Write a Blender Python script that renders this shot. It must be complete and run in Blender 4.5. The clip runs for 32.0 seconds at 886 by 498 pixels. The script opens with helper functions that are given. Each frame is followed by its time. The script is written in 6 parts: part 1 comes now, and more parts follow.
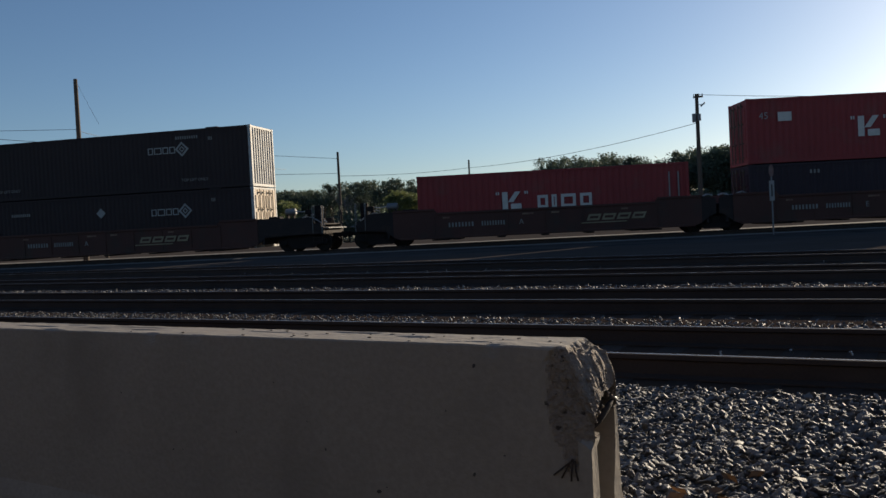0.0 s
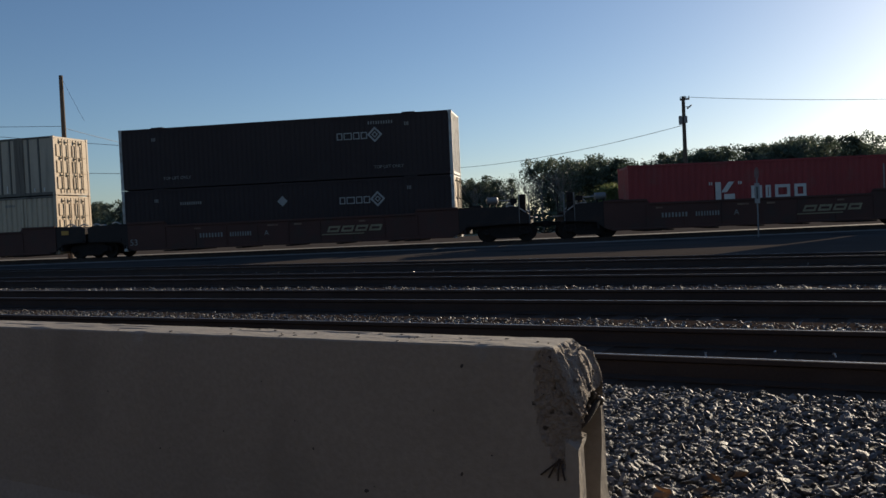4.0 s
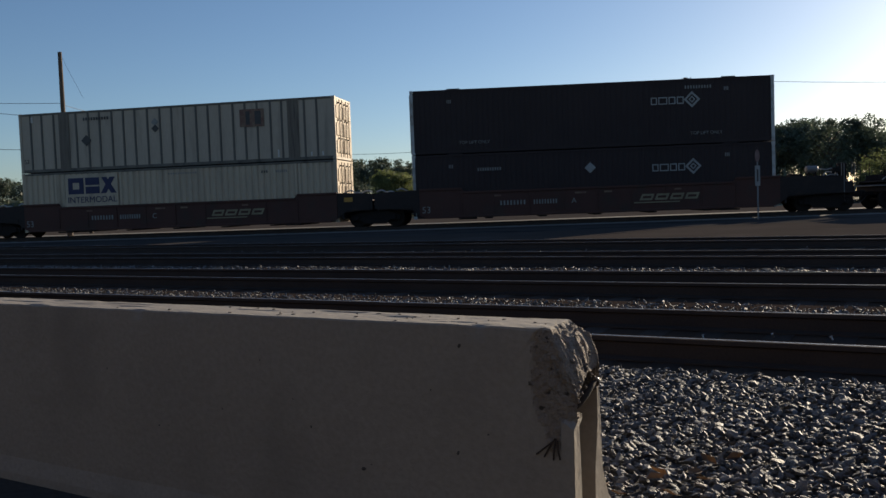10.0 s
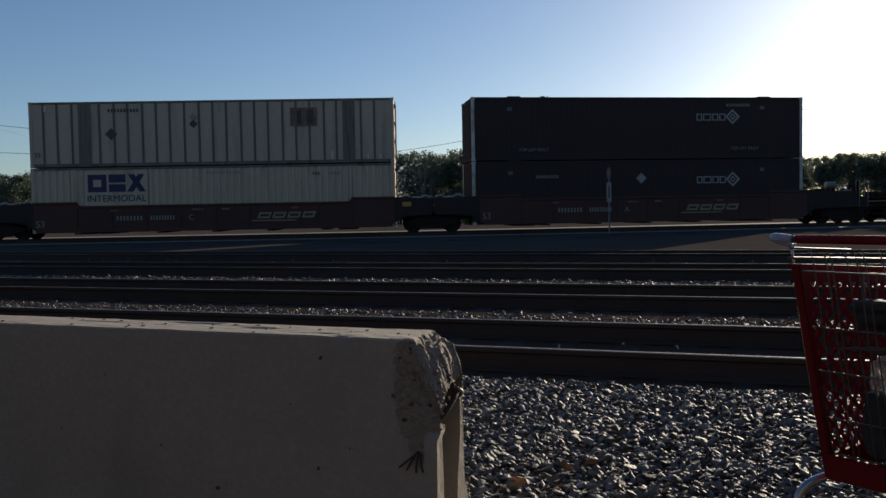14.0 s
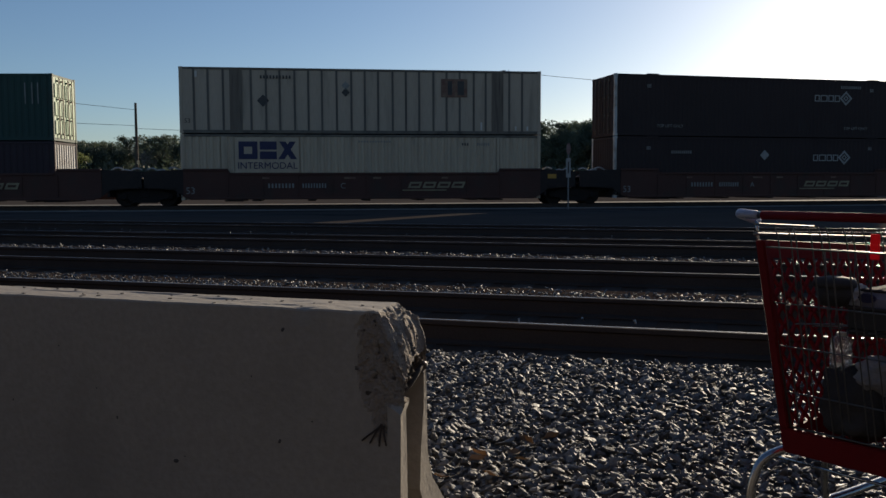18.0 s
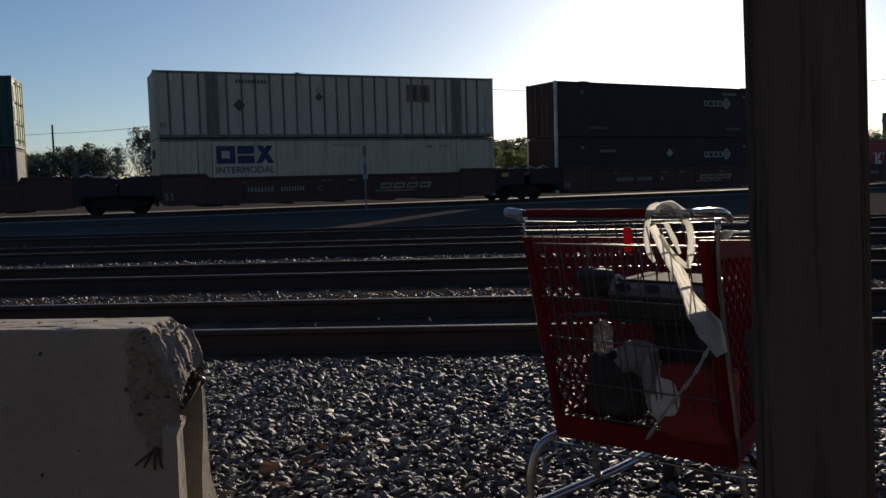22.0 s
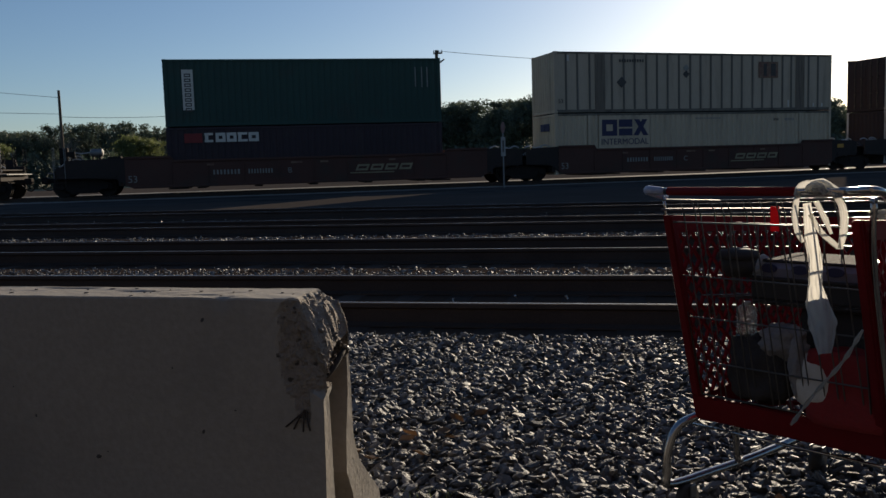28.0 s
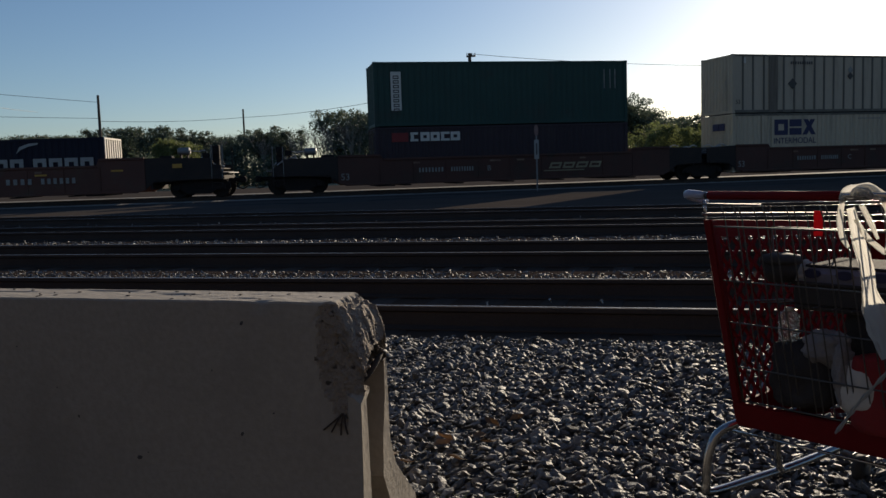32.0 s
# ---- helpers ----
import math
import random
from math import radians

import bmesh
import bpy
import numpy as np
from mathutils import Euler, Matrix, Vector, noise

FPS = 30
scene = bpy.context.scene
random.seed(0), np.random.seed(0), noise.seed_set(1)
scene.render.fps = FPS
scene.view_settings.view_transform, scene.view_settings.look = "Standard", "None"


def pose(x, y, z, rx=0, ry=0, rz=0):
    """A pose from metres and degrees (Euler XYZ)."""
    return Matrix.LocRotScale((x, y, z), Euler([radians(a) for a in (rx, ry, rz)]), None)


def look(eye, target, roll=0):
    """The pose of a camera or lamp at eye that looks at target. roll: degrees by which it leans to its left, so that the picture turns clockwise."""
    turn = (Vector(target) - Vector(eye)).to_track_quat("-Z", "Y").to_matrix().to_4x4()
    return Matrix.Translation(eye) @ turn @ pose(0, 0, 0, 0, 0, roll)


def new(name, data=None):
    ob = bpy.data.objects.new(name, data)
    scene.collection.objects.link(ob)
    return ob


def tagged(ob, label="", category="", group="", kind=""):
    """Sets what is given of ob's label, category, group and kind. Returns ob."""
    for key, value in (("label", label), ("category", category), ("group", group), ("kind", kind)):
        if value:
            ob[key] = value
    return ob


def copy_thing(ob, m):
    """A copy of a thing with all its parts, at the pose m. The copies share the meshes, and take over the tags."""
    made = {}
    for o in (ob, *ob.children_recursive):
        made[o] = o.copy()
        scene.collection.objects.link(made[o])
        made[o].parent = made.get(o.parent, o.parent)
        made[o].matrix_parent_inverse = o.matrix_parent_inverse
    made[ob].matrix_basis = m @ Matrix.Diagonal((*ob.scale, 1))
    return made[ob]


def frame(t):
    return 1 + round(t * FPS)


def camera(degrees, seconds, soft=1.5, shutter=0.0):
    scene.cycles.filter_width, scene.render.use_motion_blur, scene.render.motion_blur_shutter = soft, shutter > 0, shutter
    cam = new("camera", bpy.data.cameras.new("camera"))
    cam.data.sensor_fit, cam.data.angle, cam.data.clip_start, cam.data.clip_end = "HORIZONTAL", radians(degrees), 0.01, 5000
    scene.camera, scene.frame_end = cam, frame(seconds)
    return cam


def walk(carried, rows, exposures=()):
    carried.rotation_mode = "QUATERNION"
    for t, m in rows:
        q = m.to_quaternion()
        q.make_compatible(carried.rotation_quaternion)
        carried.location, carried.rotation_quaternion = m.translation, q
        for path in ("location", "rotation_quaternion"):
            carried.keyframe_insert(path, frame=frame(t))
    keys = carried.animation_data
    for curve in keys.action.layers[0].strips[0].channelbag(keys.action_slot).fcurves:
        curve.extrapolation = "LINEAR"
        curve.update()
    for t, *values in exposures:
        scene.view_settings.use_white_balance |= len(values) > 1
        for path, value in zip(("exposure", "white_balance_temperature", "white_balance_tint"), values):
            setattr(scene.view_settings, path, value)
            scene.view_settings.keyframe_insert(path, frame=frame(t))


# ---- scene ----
cam = camera(54.78, 32.0)

# handheld camera beside the barrier, eye about 1.07 m above the gravel
PATH = [
    (0.0, pose(-0.0000, -0.0250, 1.0730, 88.420, 2.920, 29.780)),
    (0.5, pose(-0.0040, -0.0180, 1.0700, 88.510, 2.930, 29.090)),
    (1.0, pose(-0.0040, -0.0250, 1.0740, 88.600, 2.880, 28.870)),
    (1.5, pose(-0.0050, -0.0280, 1.0720, 88.650, 2.770, 29.050)),
    (2.0, pose(-0.0070, -0.0280, 1.0710, 88.400, 2.790, 29.460)),
    (2.5, pose(-0.0040, -0.0290, 1.0710, 88.370, 2.830, 29.700)),
    (3.0, pose(-0.0010, -0.0380, 1.0740, 88.390, 2.650, 29.710)),
    (3.5, pose(0.0000, -0.0400, 1.0750, 88.390, 2.530, 29.500)),
    (5.5, pose(-0.0000, -0.0170, 1.0720, 88.210, 2.780, 26.680)),
    (6.0, pose(-0.0050, -0.0090, 1.0690, 88.030, 2.660, 26.430)),
    (6.5, pose(-0.0050, -0.0010, 1.0690, 88.080, 2.340, 24.660)),
    (7.0, pose(-0.0040, 0.0020, 1.0690, 88.030, 1.920, 20.260)),
    (7.5, pose(0.0130, 0.0110, 1.0720, 87.740, 2.100, 14.790)),
    (8.0, pose(0.0202, 0.0076, 1.0748, 87.101, 1.945, 13.073)),
    (8.5, pose(0.0124, 0.0052, 1.0720, 87.040, 2.013, 17.216)),
    (9.0, pose(0.0058, -0.0166, 1.0711, 87.273, 1.877, 24.602)),
    (9.5, pose(0.0043, -0.0320, 1.0697, 87.083, 1.839, 28.691)),
    (10.0, pose(0.0065, -0.0411, 1.0755, 87.061, 2.101, 28.889)),
    (10.5, pose(0.0014, -0.0322, 1.0739, 87.029, 2.189, 27.738)),
    (11.0, pose(0.0050, -0.0190, 1.0758, 87.192, 2.830, 27.215)),
    (11.5, pose(0.0019, -0.0116, 1.0720, 87.255, 3.173, 27.079)),
    (12.0, pose(-0.0086, -0.0023, 1.0677, 87.223, 2.890, 27.247)),
    (12.5, pose(-0.0224, -0.0171, 1.0677, 87.428, 2.395, 27.163)),
    (13.0, pose(-0.0320, -0.0260, 1.0656, 87.496, 1.651, 25.543)),
    (13.5, pose(-0.0226, -0.0249, 1.0713, 87.770, 1.184, 22.212)),
    (14.0, pose(-0.0184, -0.0051, 1.0683, 87.562, 1.065, 19.654)),
    (14.5, pose(-0.0221, 0.0066, 1.0682, 87.338, 1.252, 18.512)),
    (16.5, pose(-0.0150, 0.0066, 1.0684, 86.915, 1.093, 17.550)),
    (17.0, pose(-0.0178, 0.0084, 1.0667, 86.298, 0.656, 17.624)),
    (17.5, pose(-0.0334, 0.0153, 1.0635, 85.870, 0.472, 17.358)),
    (18.0, pose(-0.0467, 0.0176, 1.0622, 85.761, 0.192, 16.940)),
    (18.5, pose(-0.0525, 0.0034, 1.0663, 86.365, -0.047, 16.216)),
    (19.0, pose(-0.0355, -0.0072, 1.0677, 86.942, 0.500, 16.540)),
    (19.5, pose(-0.0280, -0.0179, 1.0711, 86.880, 0.861, 17.067)),
    (20.0, pose(-0.0280, -0.0098, 1.0695, 86.770, 0.832, 17.265)),
    (20.5, pose(-0.0260, 0.0008, 1.0679, 86.579, 1.178, 15.150)),
    (21.0, pose(0.0008, 0.0391, 1.0715, 85.887, 1.527, 8.434)),
    (21.5, pose(0.0120, 0.0465, 1.0682, 85.563, 1.745, 4.502)),
    (22.0, pose(0.0162, 0.0428, 1.0676, 85.692, 1.628, 3.573)),
    (22.5, pose(0.0176, 0.0343, 1.0714, 85.744, 1.383, 3.229)),
    (23.0, pose(0.0220, 0.0346, 1.0714, 85.474, 1.220, 3.295)),
    (23.5, pose(0.0314, 0.0344, 1.0699, 85.421, 1.408, 2.410)),
    (24.0, pose(0.0351, 0.0318, 1.0709, 85.452, 1.333, 1.796)),
    (24.5, pose(0.0261, 0.0302, 1.0707, 85.359, 1.227, 2.122)),
    (26.5, pose(0.0240, 0.0390, 1.0680, 85.170, 1.190, 2.630)),
    (27.0, pose(0.0210, 0.0270, 1.0650, 84.600, 0.820, 6.140)),
    (27.5, pose(0.0160, 0.0120, 1.0680, 84.580, 0.970, 9.740)),
    (28.0, pose(0.0180, 0.0100, 1.0700, 84.420, 1.730, 12.760)),
    (28.5, pose(0.0170, 0.0130, 1.0720, 84.370, 2.100, 13.860)),
    (29.0, pose(0.0090, 0.0080, 1.0740, 84.380, 2.220, 15.110)),
    (29.5, pose(0.0090, 0.0100, 1.0780, 84.440, 2.370, 15.980)),
    (30.0, pose(0.0090, 0.0070, 1.0750, 84.600, 2.310, 15.790)),
    (30.5, pose(0.0070, 0.0070, 1.0750, 84.570, 2.130, 15.200)),
    (31.0, pose(0.0050, 0.0080, 1.0740, 84.490, 2.200, 15.110)),
    (31.5, pose(0.0040, 0.0120, 1.0720, 84.470, 2.080, 15.000)),
    (32.0, pose(0.0050, 0.0090, 1.0740, 84.680, 1.820, 14.950)),
]
walk(cam, PATH, exposures=[(0.0, 0.29, 6350, 12), (3.0, 0.31, 6350, 12), (5.5, 0.27, 6350, 12), (6.0, 0.14, 6350, 12), (7.0, 0.03, 6350, 12), (8.0, -0.26, 6350, 12), (9.0, 0.22, 6350, 12), (10.0, 0.4, 6350, 12), (14.0, 0.27, 6350, 12), (17.0, 0.2, 6350, 12), (20.0, 0.1, 6350, 12), (23.0, 0.05, 6350, 12), (27.0, 0.02, 6350, 12), (29.0, 0.19, 6350, 12), (32.0, 0.13, 6350, 12)])

# ---- world and sun: low evening sun beyond the train ----
SUN_AZ, SUN_EL = 12.4, 12.6
world = bpy.data.worlds.new("world")
scene.world = world
world.use_nodes = True
wn = world.node_tree
sky = wn.nodes.new("ShaderNodeTexSky")
sky.sky_type, sky.sun_disc = "NISHITA", False
sky.sun_elevation, sky.sun_rotation = radians(SUN_EL), radians(SUN_AZ)
sky.air_density, sky.dust_density, sky.ozone_density = 0.85, 0.45, 3.0
back = wn.nodes["Background"]
back.inputs["Strength"].default_value = 0.08
wn.links.new(sky.outputs["Color"], back.inputs["Color"])
sun = new("sun", bpy.data.lights.new("sun", "SUN"))
sun.data.energy, sun.data.angle, sun.data.color = 5.0, radians(0.5), (1.0, 0.84, 0.61)
sun_way = Vector((math.sin(radians(SUN_AZ)) * math.cos(radians(SUN_EL)), math.cos(radians(SUN_AZ)) * math.cos(radians(SUN_EL)), math.sin(radians(SUN_EL))))
sun.matrix_world = look(sun_way * 60, (0, 0, 0))


# ---- materials ----
def ramp_mix(nt, fac, a, b):
    mix = nt.nodes.new("ShaderNodeMix")
    mix.data_type = "RGBA"
    nt.links.new(fac, mix.inputs["Factor"])
    for sock, v in (("A", a), ("B", b)):
        i = [s for s in mix.inputs if s.name == sock and s.type == "RGBA"][0]
        if isinstance(v, tuple):
            i.default_value = (*v, 1)
        else:
            nt.links.new(v, i)
    return [o for o in mix.outputs if o.type == "RGBA"][0]


def noise_fac(nt, scale, detail=4.0, low=0.35, high=0.65, stretch=(1, 1, 1), coords="Object"):
    tc = nt.nodes.new("ShaderNodeTexCoord")
    mp = nt.nodes.new("ShaderNodeMapping")
    mp.inputs["Scale"].default_value = stretch
    nz = nt.nodes.new("ShaderNodeTexNoise")
    nz.inputs["Scale"].default_value, nz.inputs["Detail"].default_value = scale, detail
    rg = nt.nodes.new("ShaderNodeMapRange")
    rg.inputs["From Min"].default_value, rg.inputs["From Max"].default_value = low, high
    nt.links.new(tc.outputs[coords], mp.inputs["Vector"])
    nt.links.new(mp.outputs["Vector"], nz.inputs["Vector"])
    nt.links.new(nz.outputs["Fac"], rg.inputs["Value"])
    return rg.outputs["Result"], nz.outputs["Fac"]


def mat(name, base, second=None, rough=0.6, metal=0.0, scale=3.0, fine=40.0, bump=0.15, stretch=(1, 1, 1), stain=None, vary=0.0, island=False,
        trans=0.0, alpha=1.0, coat=0.0, stain_scale=1.2, stain_low=0.55, stain_high=0.75, spec=0.5):
    m = bpy.data.materials.new(name)
    m.use_nodes = True
    nt = m.node_tree
    p = nt.nodes["Principled BSDF"]
    second = second or tuple(c * 0.75 for c in base)
    big, _ = noise_fac(nt, scale, 4.0, stretch=stretch)
    small, raw = noise_fac(nt, fine, 5.0, 0.3, 0.7, stretch=stretch)
    col = ramp_mix(nt, big, base, second)
    dark = ramp_mix(nt, small, tuple(c * 0.8 for c in base), tuple(min(1, c * 1.12) for c in base))
    mx = nt.nodes.new("ShaderNodeMix")
    mx.data_type = "RGBA"
    mx.inputs["Factor"].default_value = 0.45
    ia = [s for s in mx.inputs if s.type == "RGBA"]
    nt.links.new(col, ia[0])
    nt.links.new(dark, ia[1])
    col = [o for o in mx.outputs if o.type == "RGBA"][0]
    if stain:
        sf, _ = noise_fac(nt, stain_scale, 6.0, stain_low, stain_high, stretch=stretch)
        col = ramp_mix(nt, sf, col, stain)
    if vary or island:
        hs = nt.nodes.new("ShaderNodeHueSaturation")
        rg = nt.nodes.new("ShaderNodeMapRange")
        rg.inputs["To Min"].default_value, rg.inputs["To Max"].default_value = 1 - vary, 1 + vary
        if island:
            src = nt.nodes.new("ShaderNodeNewGeometry").outputs["Random Per Island"]
        else:
            src = nt.nodes.new("ShaderNodeObjectInfo").outputs["Random"]
        nt.links.new(src, rg.inputs["Value"])
        nt.links.new(rg.outputs["Result"], hs.inputs["Value"])
        nt.links.new(col, hs.inputs["Color"])
        col = hs.outputs["Color"]
    nt.links.new(col, p.inputs["Base Color"])
    rr = nt.nodes.new("ShaderNodeMapRange")
    rr.inputs["To Min"].default_value, rr.inputs["To Max"].default_value = max(0.02, rough - 0.1), min(1, rough + 0.1)
    nt.links.new(raw, rr.inputs["Value"])
    nt.links.new(rr.outputs["Result"], p.inputs["Roughness"])
    p.inputs["Metallic"].default_value = metal
    p.inputs["Specular IOR Level"].default_value = spec
    p.inputs["Transmission Weight"].default_value = trans
    p.inputs["Alpha"].default_value = alpha
    p.inputs["Coat Weight"].default_value = coat
    if bump:
        bp = nt.nodes.new("ShaderNodeBump")
        bp.inputs["Strength"].default_value, bp.inputs["Distance"].default_value = bump, 0.01
        nt.links.new(raw, bp.inputs["Height"])
        nt.links.new(bp.outputs["Normal"], p.inputs["Normal"])
    return m


def leaf_mat(name, base, second, trans=0.35):
    m = bpy.data.materials.new(name)
    m.use_nodes = True
    nt = m.node_tree
    p = nt.nodes["Principled BSDF"]
    geo = nt.nodes.new("ShaderNodeNewGeometry")
    col = ramp_mix(nt, geo.outputs["Random Per Island"], base, second)
    big, _ = noise_fac(nt, 0.35, 3.0)
    col = ramp_mix(nt, big, col, tuple(c * 0.6 for c in base))
    nt.links.new(col, p.inputs["Base Color"])
    p.inputs["Roughness"].default_value = 0.6
    tr = nt.nodes.new("ShaderNodeBsdfTranslucent")
    nt.links.new(col, tr.inputs["Color"])
    ms = nt.nodes.new("ShaderNodeMixShader")
    ms.inputs["Fac"].default_value = trans
    nt.links.new(p.outputs["BSDF"], ms.inputs[1])
    nt.links.new(tr.outputs["BSDF"], ms.inputs[2])
    nt.links.new(ms.outputs["Shader"], nt.nodes["Material Output"].inputs["Surface"])
    return m


CONCRETE = mat("concrete", (0.345, 0.302, 0.252), (0.292, 0.256, 0.214), 0.9, 0, 1.7, 55, 0.3, stain=(0.24, 0.21, 0.175), stain_scale=2.6, stain_low=0.5, stain_high=0.85)
AGGREGATE = mat("broken_concrete", (0.30, 0.25, 0.202), (0.215, 0.178, 0.144), 0.95, 0, 45, 120, 1.0, stain=(0.06, 0.05, 0.042), stain_scale=26, stain_low=0.6, stain_high=0.66)
STONE = mat("ballast_stone", (0.128, 0.122, 0.117), (0.07, 0.067, 0.065), 0.62, 0, 14, 90, 0.5, vary=0.6, island=True, spec=0.35)
STONE_FAR = mat("track_ballast_stone", (0.138, 0.136, 0.134), (0.06, 0.059, 0.058), 0.55, 0, 12, 60, 0.3, vary=0.65, island=True, spec=0.45)
GRAVEL_BED = mat("gravel_bed", (0.085, 0.081, 0.077), (0.045, 0.043, 0.041), 0.95, 0, 25, 70, 1.0, spec=0.1)
DIRT = mat("oily_track_dirt", (0.092, 0.062, 0.046), (0.070, 0.048, 0.037), 0.95, 0, 0.8, 30, 0.6, spec=0.0)
CINDER = mat("dark_cinder_ballast", (0.055, 0.042, 0.036), (0.036, 0.029, 0.026), 0.95, 0, 3, 40, 0.8, spec=0.0)
FIELD = mat("dry_grass_field", (0.16, 0.14, 0.07), (0.09, 0.10, 0.04), 0.95, 0, 0.12, 3.0, 0.6)
ASPHALT = mat("dark_tarred_asphalt", (0.088, 0.075, 0.066), (0.070, 0.060, 0.053), 0.95, 0, 0.25, 30, 0.4, stain=(0.10, 0.086, 0.077), stain_scale=0.35, spec=0.0)
ROADSIDE = mat("pale_gravel_road", (0.27, 0.25, 0.22), (0.2, 0.18, 0.155), 0.95, 0, 0.4, 20, 0.6, spec=0.05)
RAIL_STEEL = mat("rusty_rail_steel", (0.075, 0.058, 0.05), (0.053, 0.042, 0.037), 0.95, 0.0, 2, 50, 0.3, spec=0.06)
RAIL_HEAD = mat("polished_rail_head", (0.72, 0.71, 0.7), (0.6, 0.59, 0.58), 0.34, 1.0, 2, 60, 0.05)
TIE_WOOD = mat("creosoted_tie", (0.092, 0.068, 0.056), (0.062, 0.048, 0.041), 0.95, 0, 3, 25, 0.5, stretch=(6, 1, 1), vary=0.25, spec=0.05)
POST_WOOD = mat("weathered_post_wood", (0.135, 0.107, 0.088), (0.085, 0.068, 0.057), 0.9, 0, 5, 40, 0.9, stretch=(5, 5, 0.22), stain=(0.05, 0.04, 0.034), stain_scale=7, stain_low=0.56, stain_high=0.68)
POLE_WOOD = mat("utility_pole_wood", (0.10, 0.075, 0.055), (0.06, 0.045, 0.035), 0.9, 0, 3, 30, 0.4, stretch=(4, 4, 0.3))
CABLE = mat("cable", (0.03, 0.03, 0.03), None, 0.6, 0, 3, 20, 0)
HARDWARE = mat("grey_line_hardware", (0.2, 0.2, 0.2), None, 0.5, 0.5, 5, 30, 0.1)
CAR_BROWN = mat("oxide_brown_car_paint", (0.092, 0.045, 0.036), (0.070, 0.037, 0.030), 0.8, 0, 0.8, 20, 0.15, stain=(0.06, 0.046, 0.038), stain_scale=0.9, spec=0.2)
CAR_DARK = mat("grimy_dark_car_paint", (0.040, 0.030, 0.027), (0.028, 0.023, 0.021), 0.85, 0, 1.0, 20, 0.2, stain=(0.055, 0.036, 0.028), stain_scale=1.5, spec=0.25)
CAR_YELLOW = mat("faded_oxide_red_car_paint", (0.10, 0.035, 0.022), (0.07, 0.027, 0.018), 0.75, 0, 0.8, 20, 0.15, stain=(0.08, 0.05, 0.035), stain_scale=0.9)
TRUCK_STEEL = mat("grimy_cast_steel", (0.026, 0.021, 0.019), (0.019, 0.016, 0.015), 0.9, 0.0, 3, 30, 0.4, spec=0.15)
WHEEL_STEEL = mat("wheel_steel", (0.03, 0.023, 0.019), (0.02, 0.017, 0.015), 0.8, 0.1, 3, 30, 0.2, spec=0.2)
GALV = mat("galvanised_metal", (0.5, 0.5, 0.5), (0.36, 0.36, 0.36), 0.5, 0.6, 4, 30, 0.1)
NAVY = mat("navy_container_paint", (0.050, 0.037, 0.036), (0.040, 0.030, 0.0295), 0.75, 0, 0.6, 15, 0.1, spec=0.12, stain=(0.056, 0.045, 0.043), stain_scale=0.7, stain_low=0.6, stain_high=0.9)
GREY_POST = mat("pale_grey_post_paint", (0.50, 0.49, 0.46), (0.38, 0.37, 0.35), 0.6, 0, 2, 20, 0.1, stain=(0.25, 0.2, 0.15), stain_scale=2)
OFFWHITE = mat("offwhite_container_paint", (0.53, 0.415, 0.29), (0.455, 0.35, 0.245), 0.65, 0, 0.7, 15, 0.1, stretch=(1.6, 1, 0.2), stain=(0.3, 0.24, 0.17), stain_scale=1.4, stain_low=0.54, stain_high=0.85)
PALE = mat("pale_grey_container_paint", (0.445, 0.35, 0.258), (0.375, 0.296, 0.215), 0.6, 0, 0.7, 15, 0.1, stretch=(1.6, 1, 0.16), stain=(0.2, 0.16, 0.12), stain_scale=1.6, stain_low=0.55, stain_high=0.85)
RUST = mat("rust_streaked_panel", (0.19, 0.155, 0.12), (0.11, 0.08, 0.06), 0.85, 0, 3, 20, 0.3, stretch=(3, 3, 0.2), stain=(0.07, 0.05, 0.04), stain_scale=2.5)
# dark copy of the pale paint: rib shade put into the colour, with grime
RIB = mat("painted_rib_shade_and_grime", (0.15, 0.13, 0.11), (0.09, 0.077, 0.066), 0.85, 0, 2, 20, 0.2, stretch=(2, 2, 0.3))
GREEN = mat("green_container_paint", (0.026, 0.062, 0.052), (0.021, 0.05, 0.043), 0.65, 0, 0.6, 15, 0.1, spec=0.3, stain=(0.035, 0.05, 0.043), stain_scale=0.8)
PALE_GREEN = mat("pale_green_door_paint", (0.2, 0.34, 0.2), (0.15, 0.26, 0.16), 0.6, 0, 1, 15, 0.1, stain=(0.15, 0.14, 0.1), stain_scale=2)
DARKBLUE = mat("dark_blue_container_paint", (0.053, 0.039, 0.045), (0.042, 0.032, 0.036), 0.75, 0, 0.6, 15, 0.1, spec=0.15, stain=(0.06, 0.048, 0.048), stain_scale=0.8)
RED = mat("red_container_paint", (0.27, 0.025, 0.025), (0.21, 0.021, 0.021), 0.6, 0, 0.6, 15, 0.1, stain=(0.2, 0.05, 0.04), stain_scale=0.9)
BLUE = mat("blue_container_paint", (0.022, 0.022, 0.034), (0.017, 0.017, 0.027), 0.75, 0, 0.6, 15, 0.1, spec=0.15, stain=(0.03, 0.028, 0.034), stain_scale=0.9)
MARK_WHITE = mat("white_marking", (0.62, 0.58, 0.52), (0.5, 0.47, 0.42), 0.7, 0, 3, 20, 0)
MARK_GREY = mat("faded_grey_marking", (0.29, 0.275, 0.25), (0.17, 0.16, 0.148), 0.8, 0, 4, 20, 0)
MARK_CREAM = mat("faded_cream_marking", (0.30, 0.245, 0.15), (0.19, 0.15, 0.095), 0.8, 0, 3, 20, 0)
MARK_DIM = mat("dim_white_marking", (0.34, 0.33, 0.31), (0.25, 0.24, 0.22), 0.7, 0, 3, 20, 0)
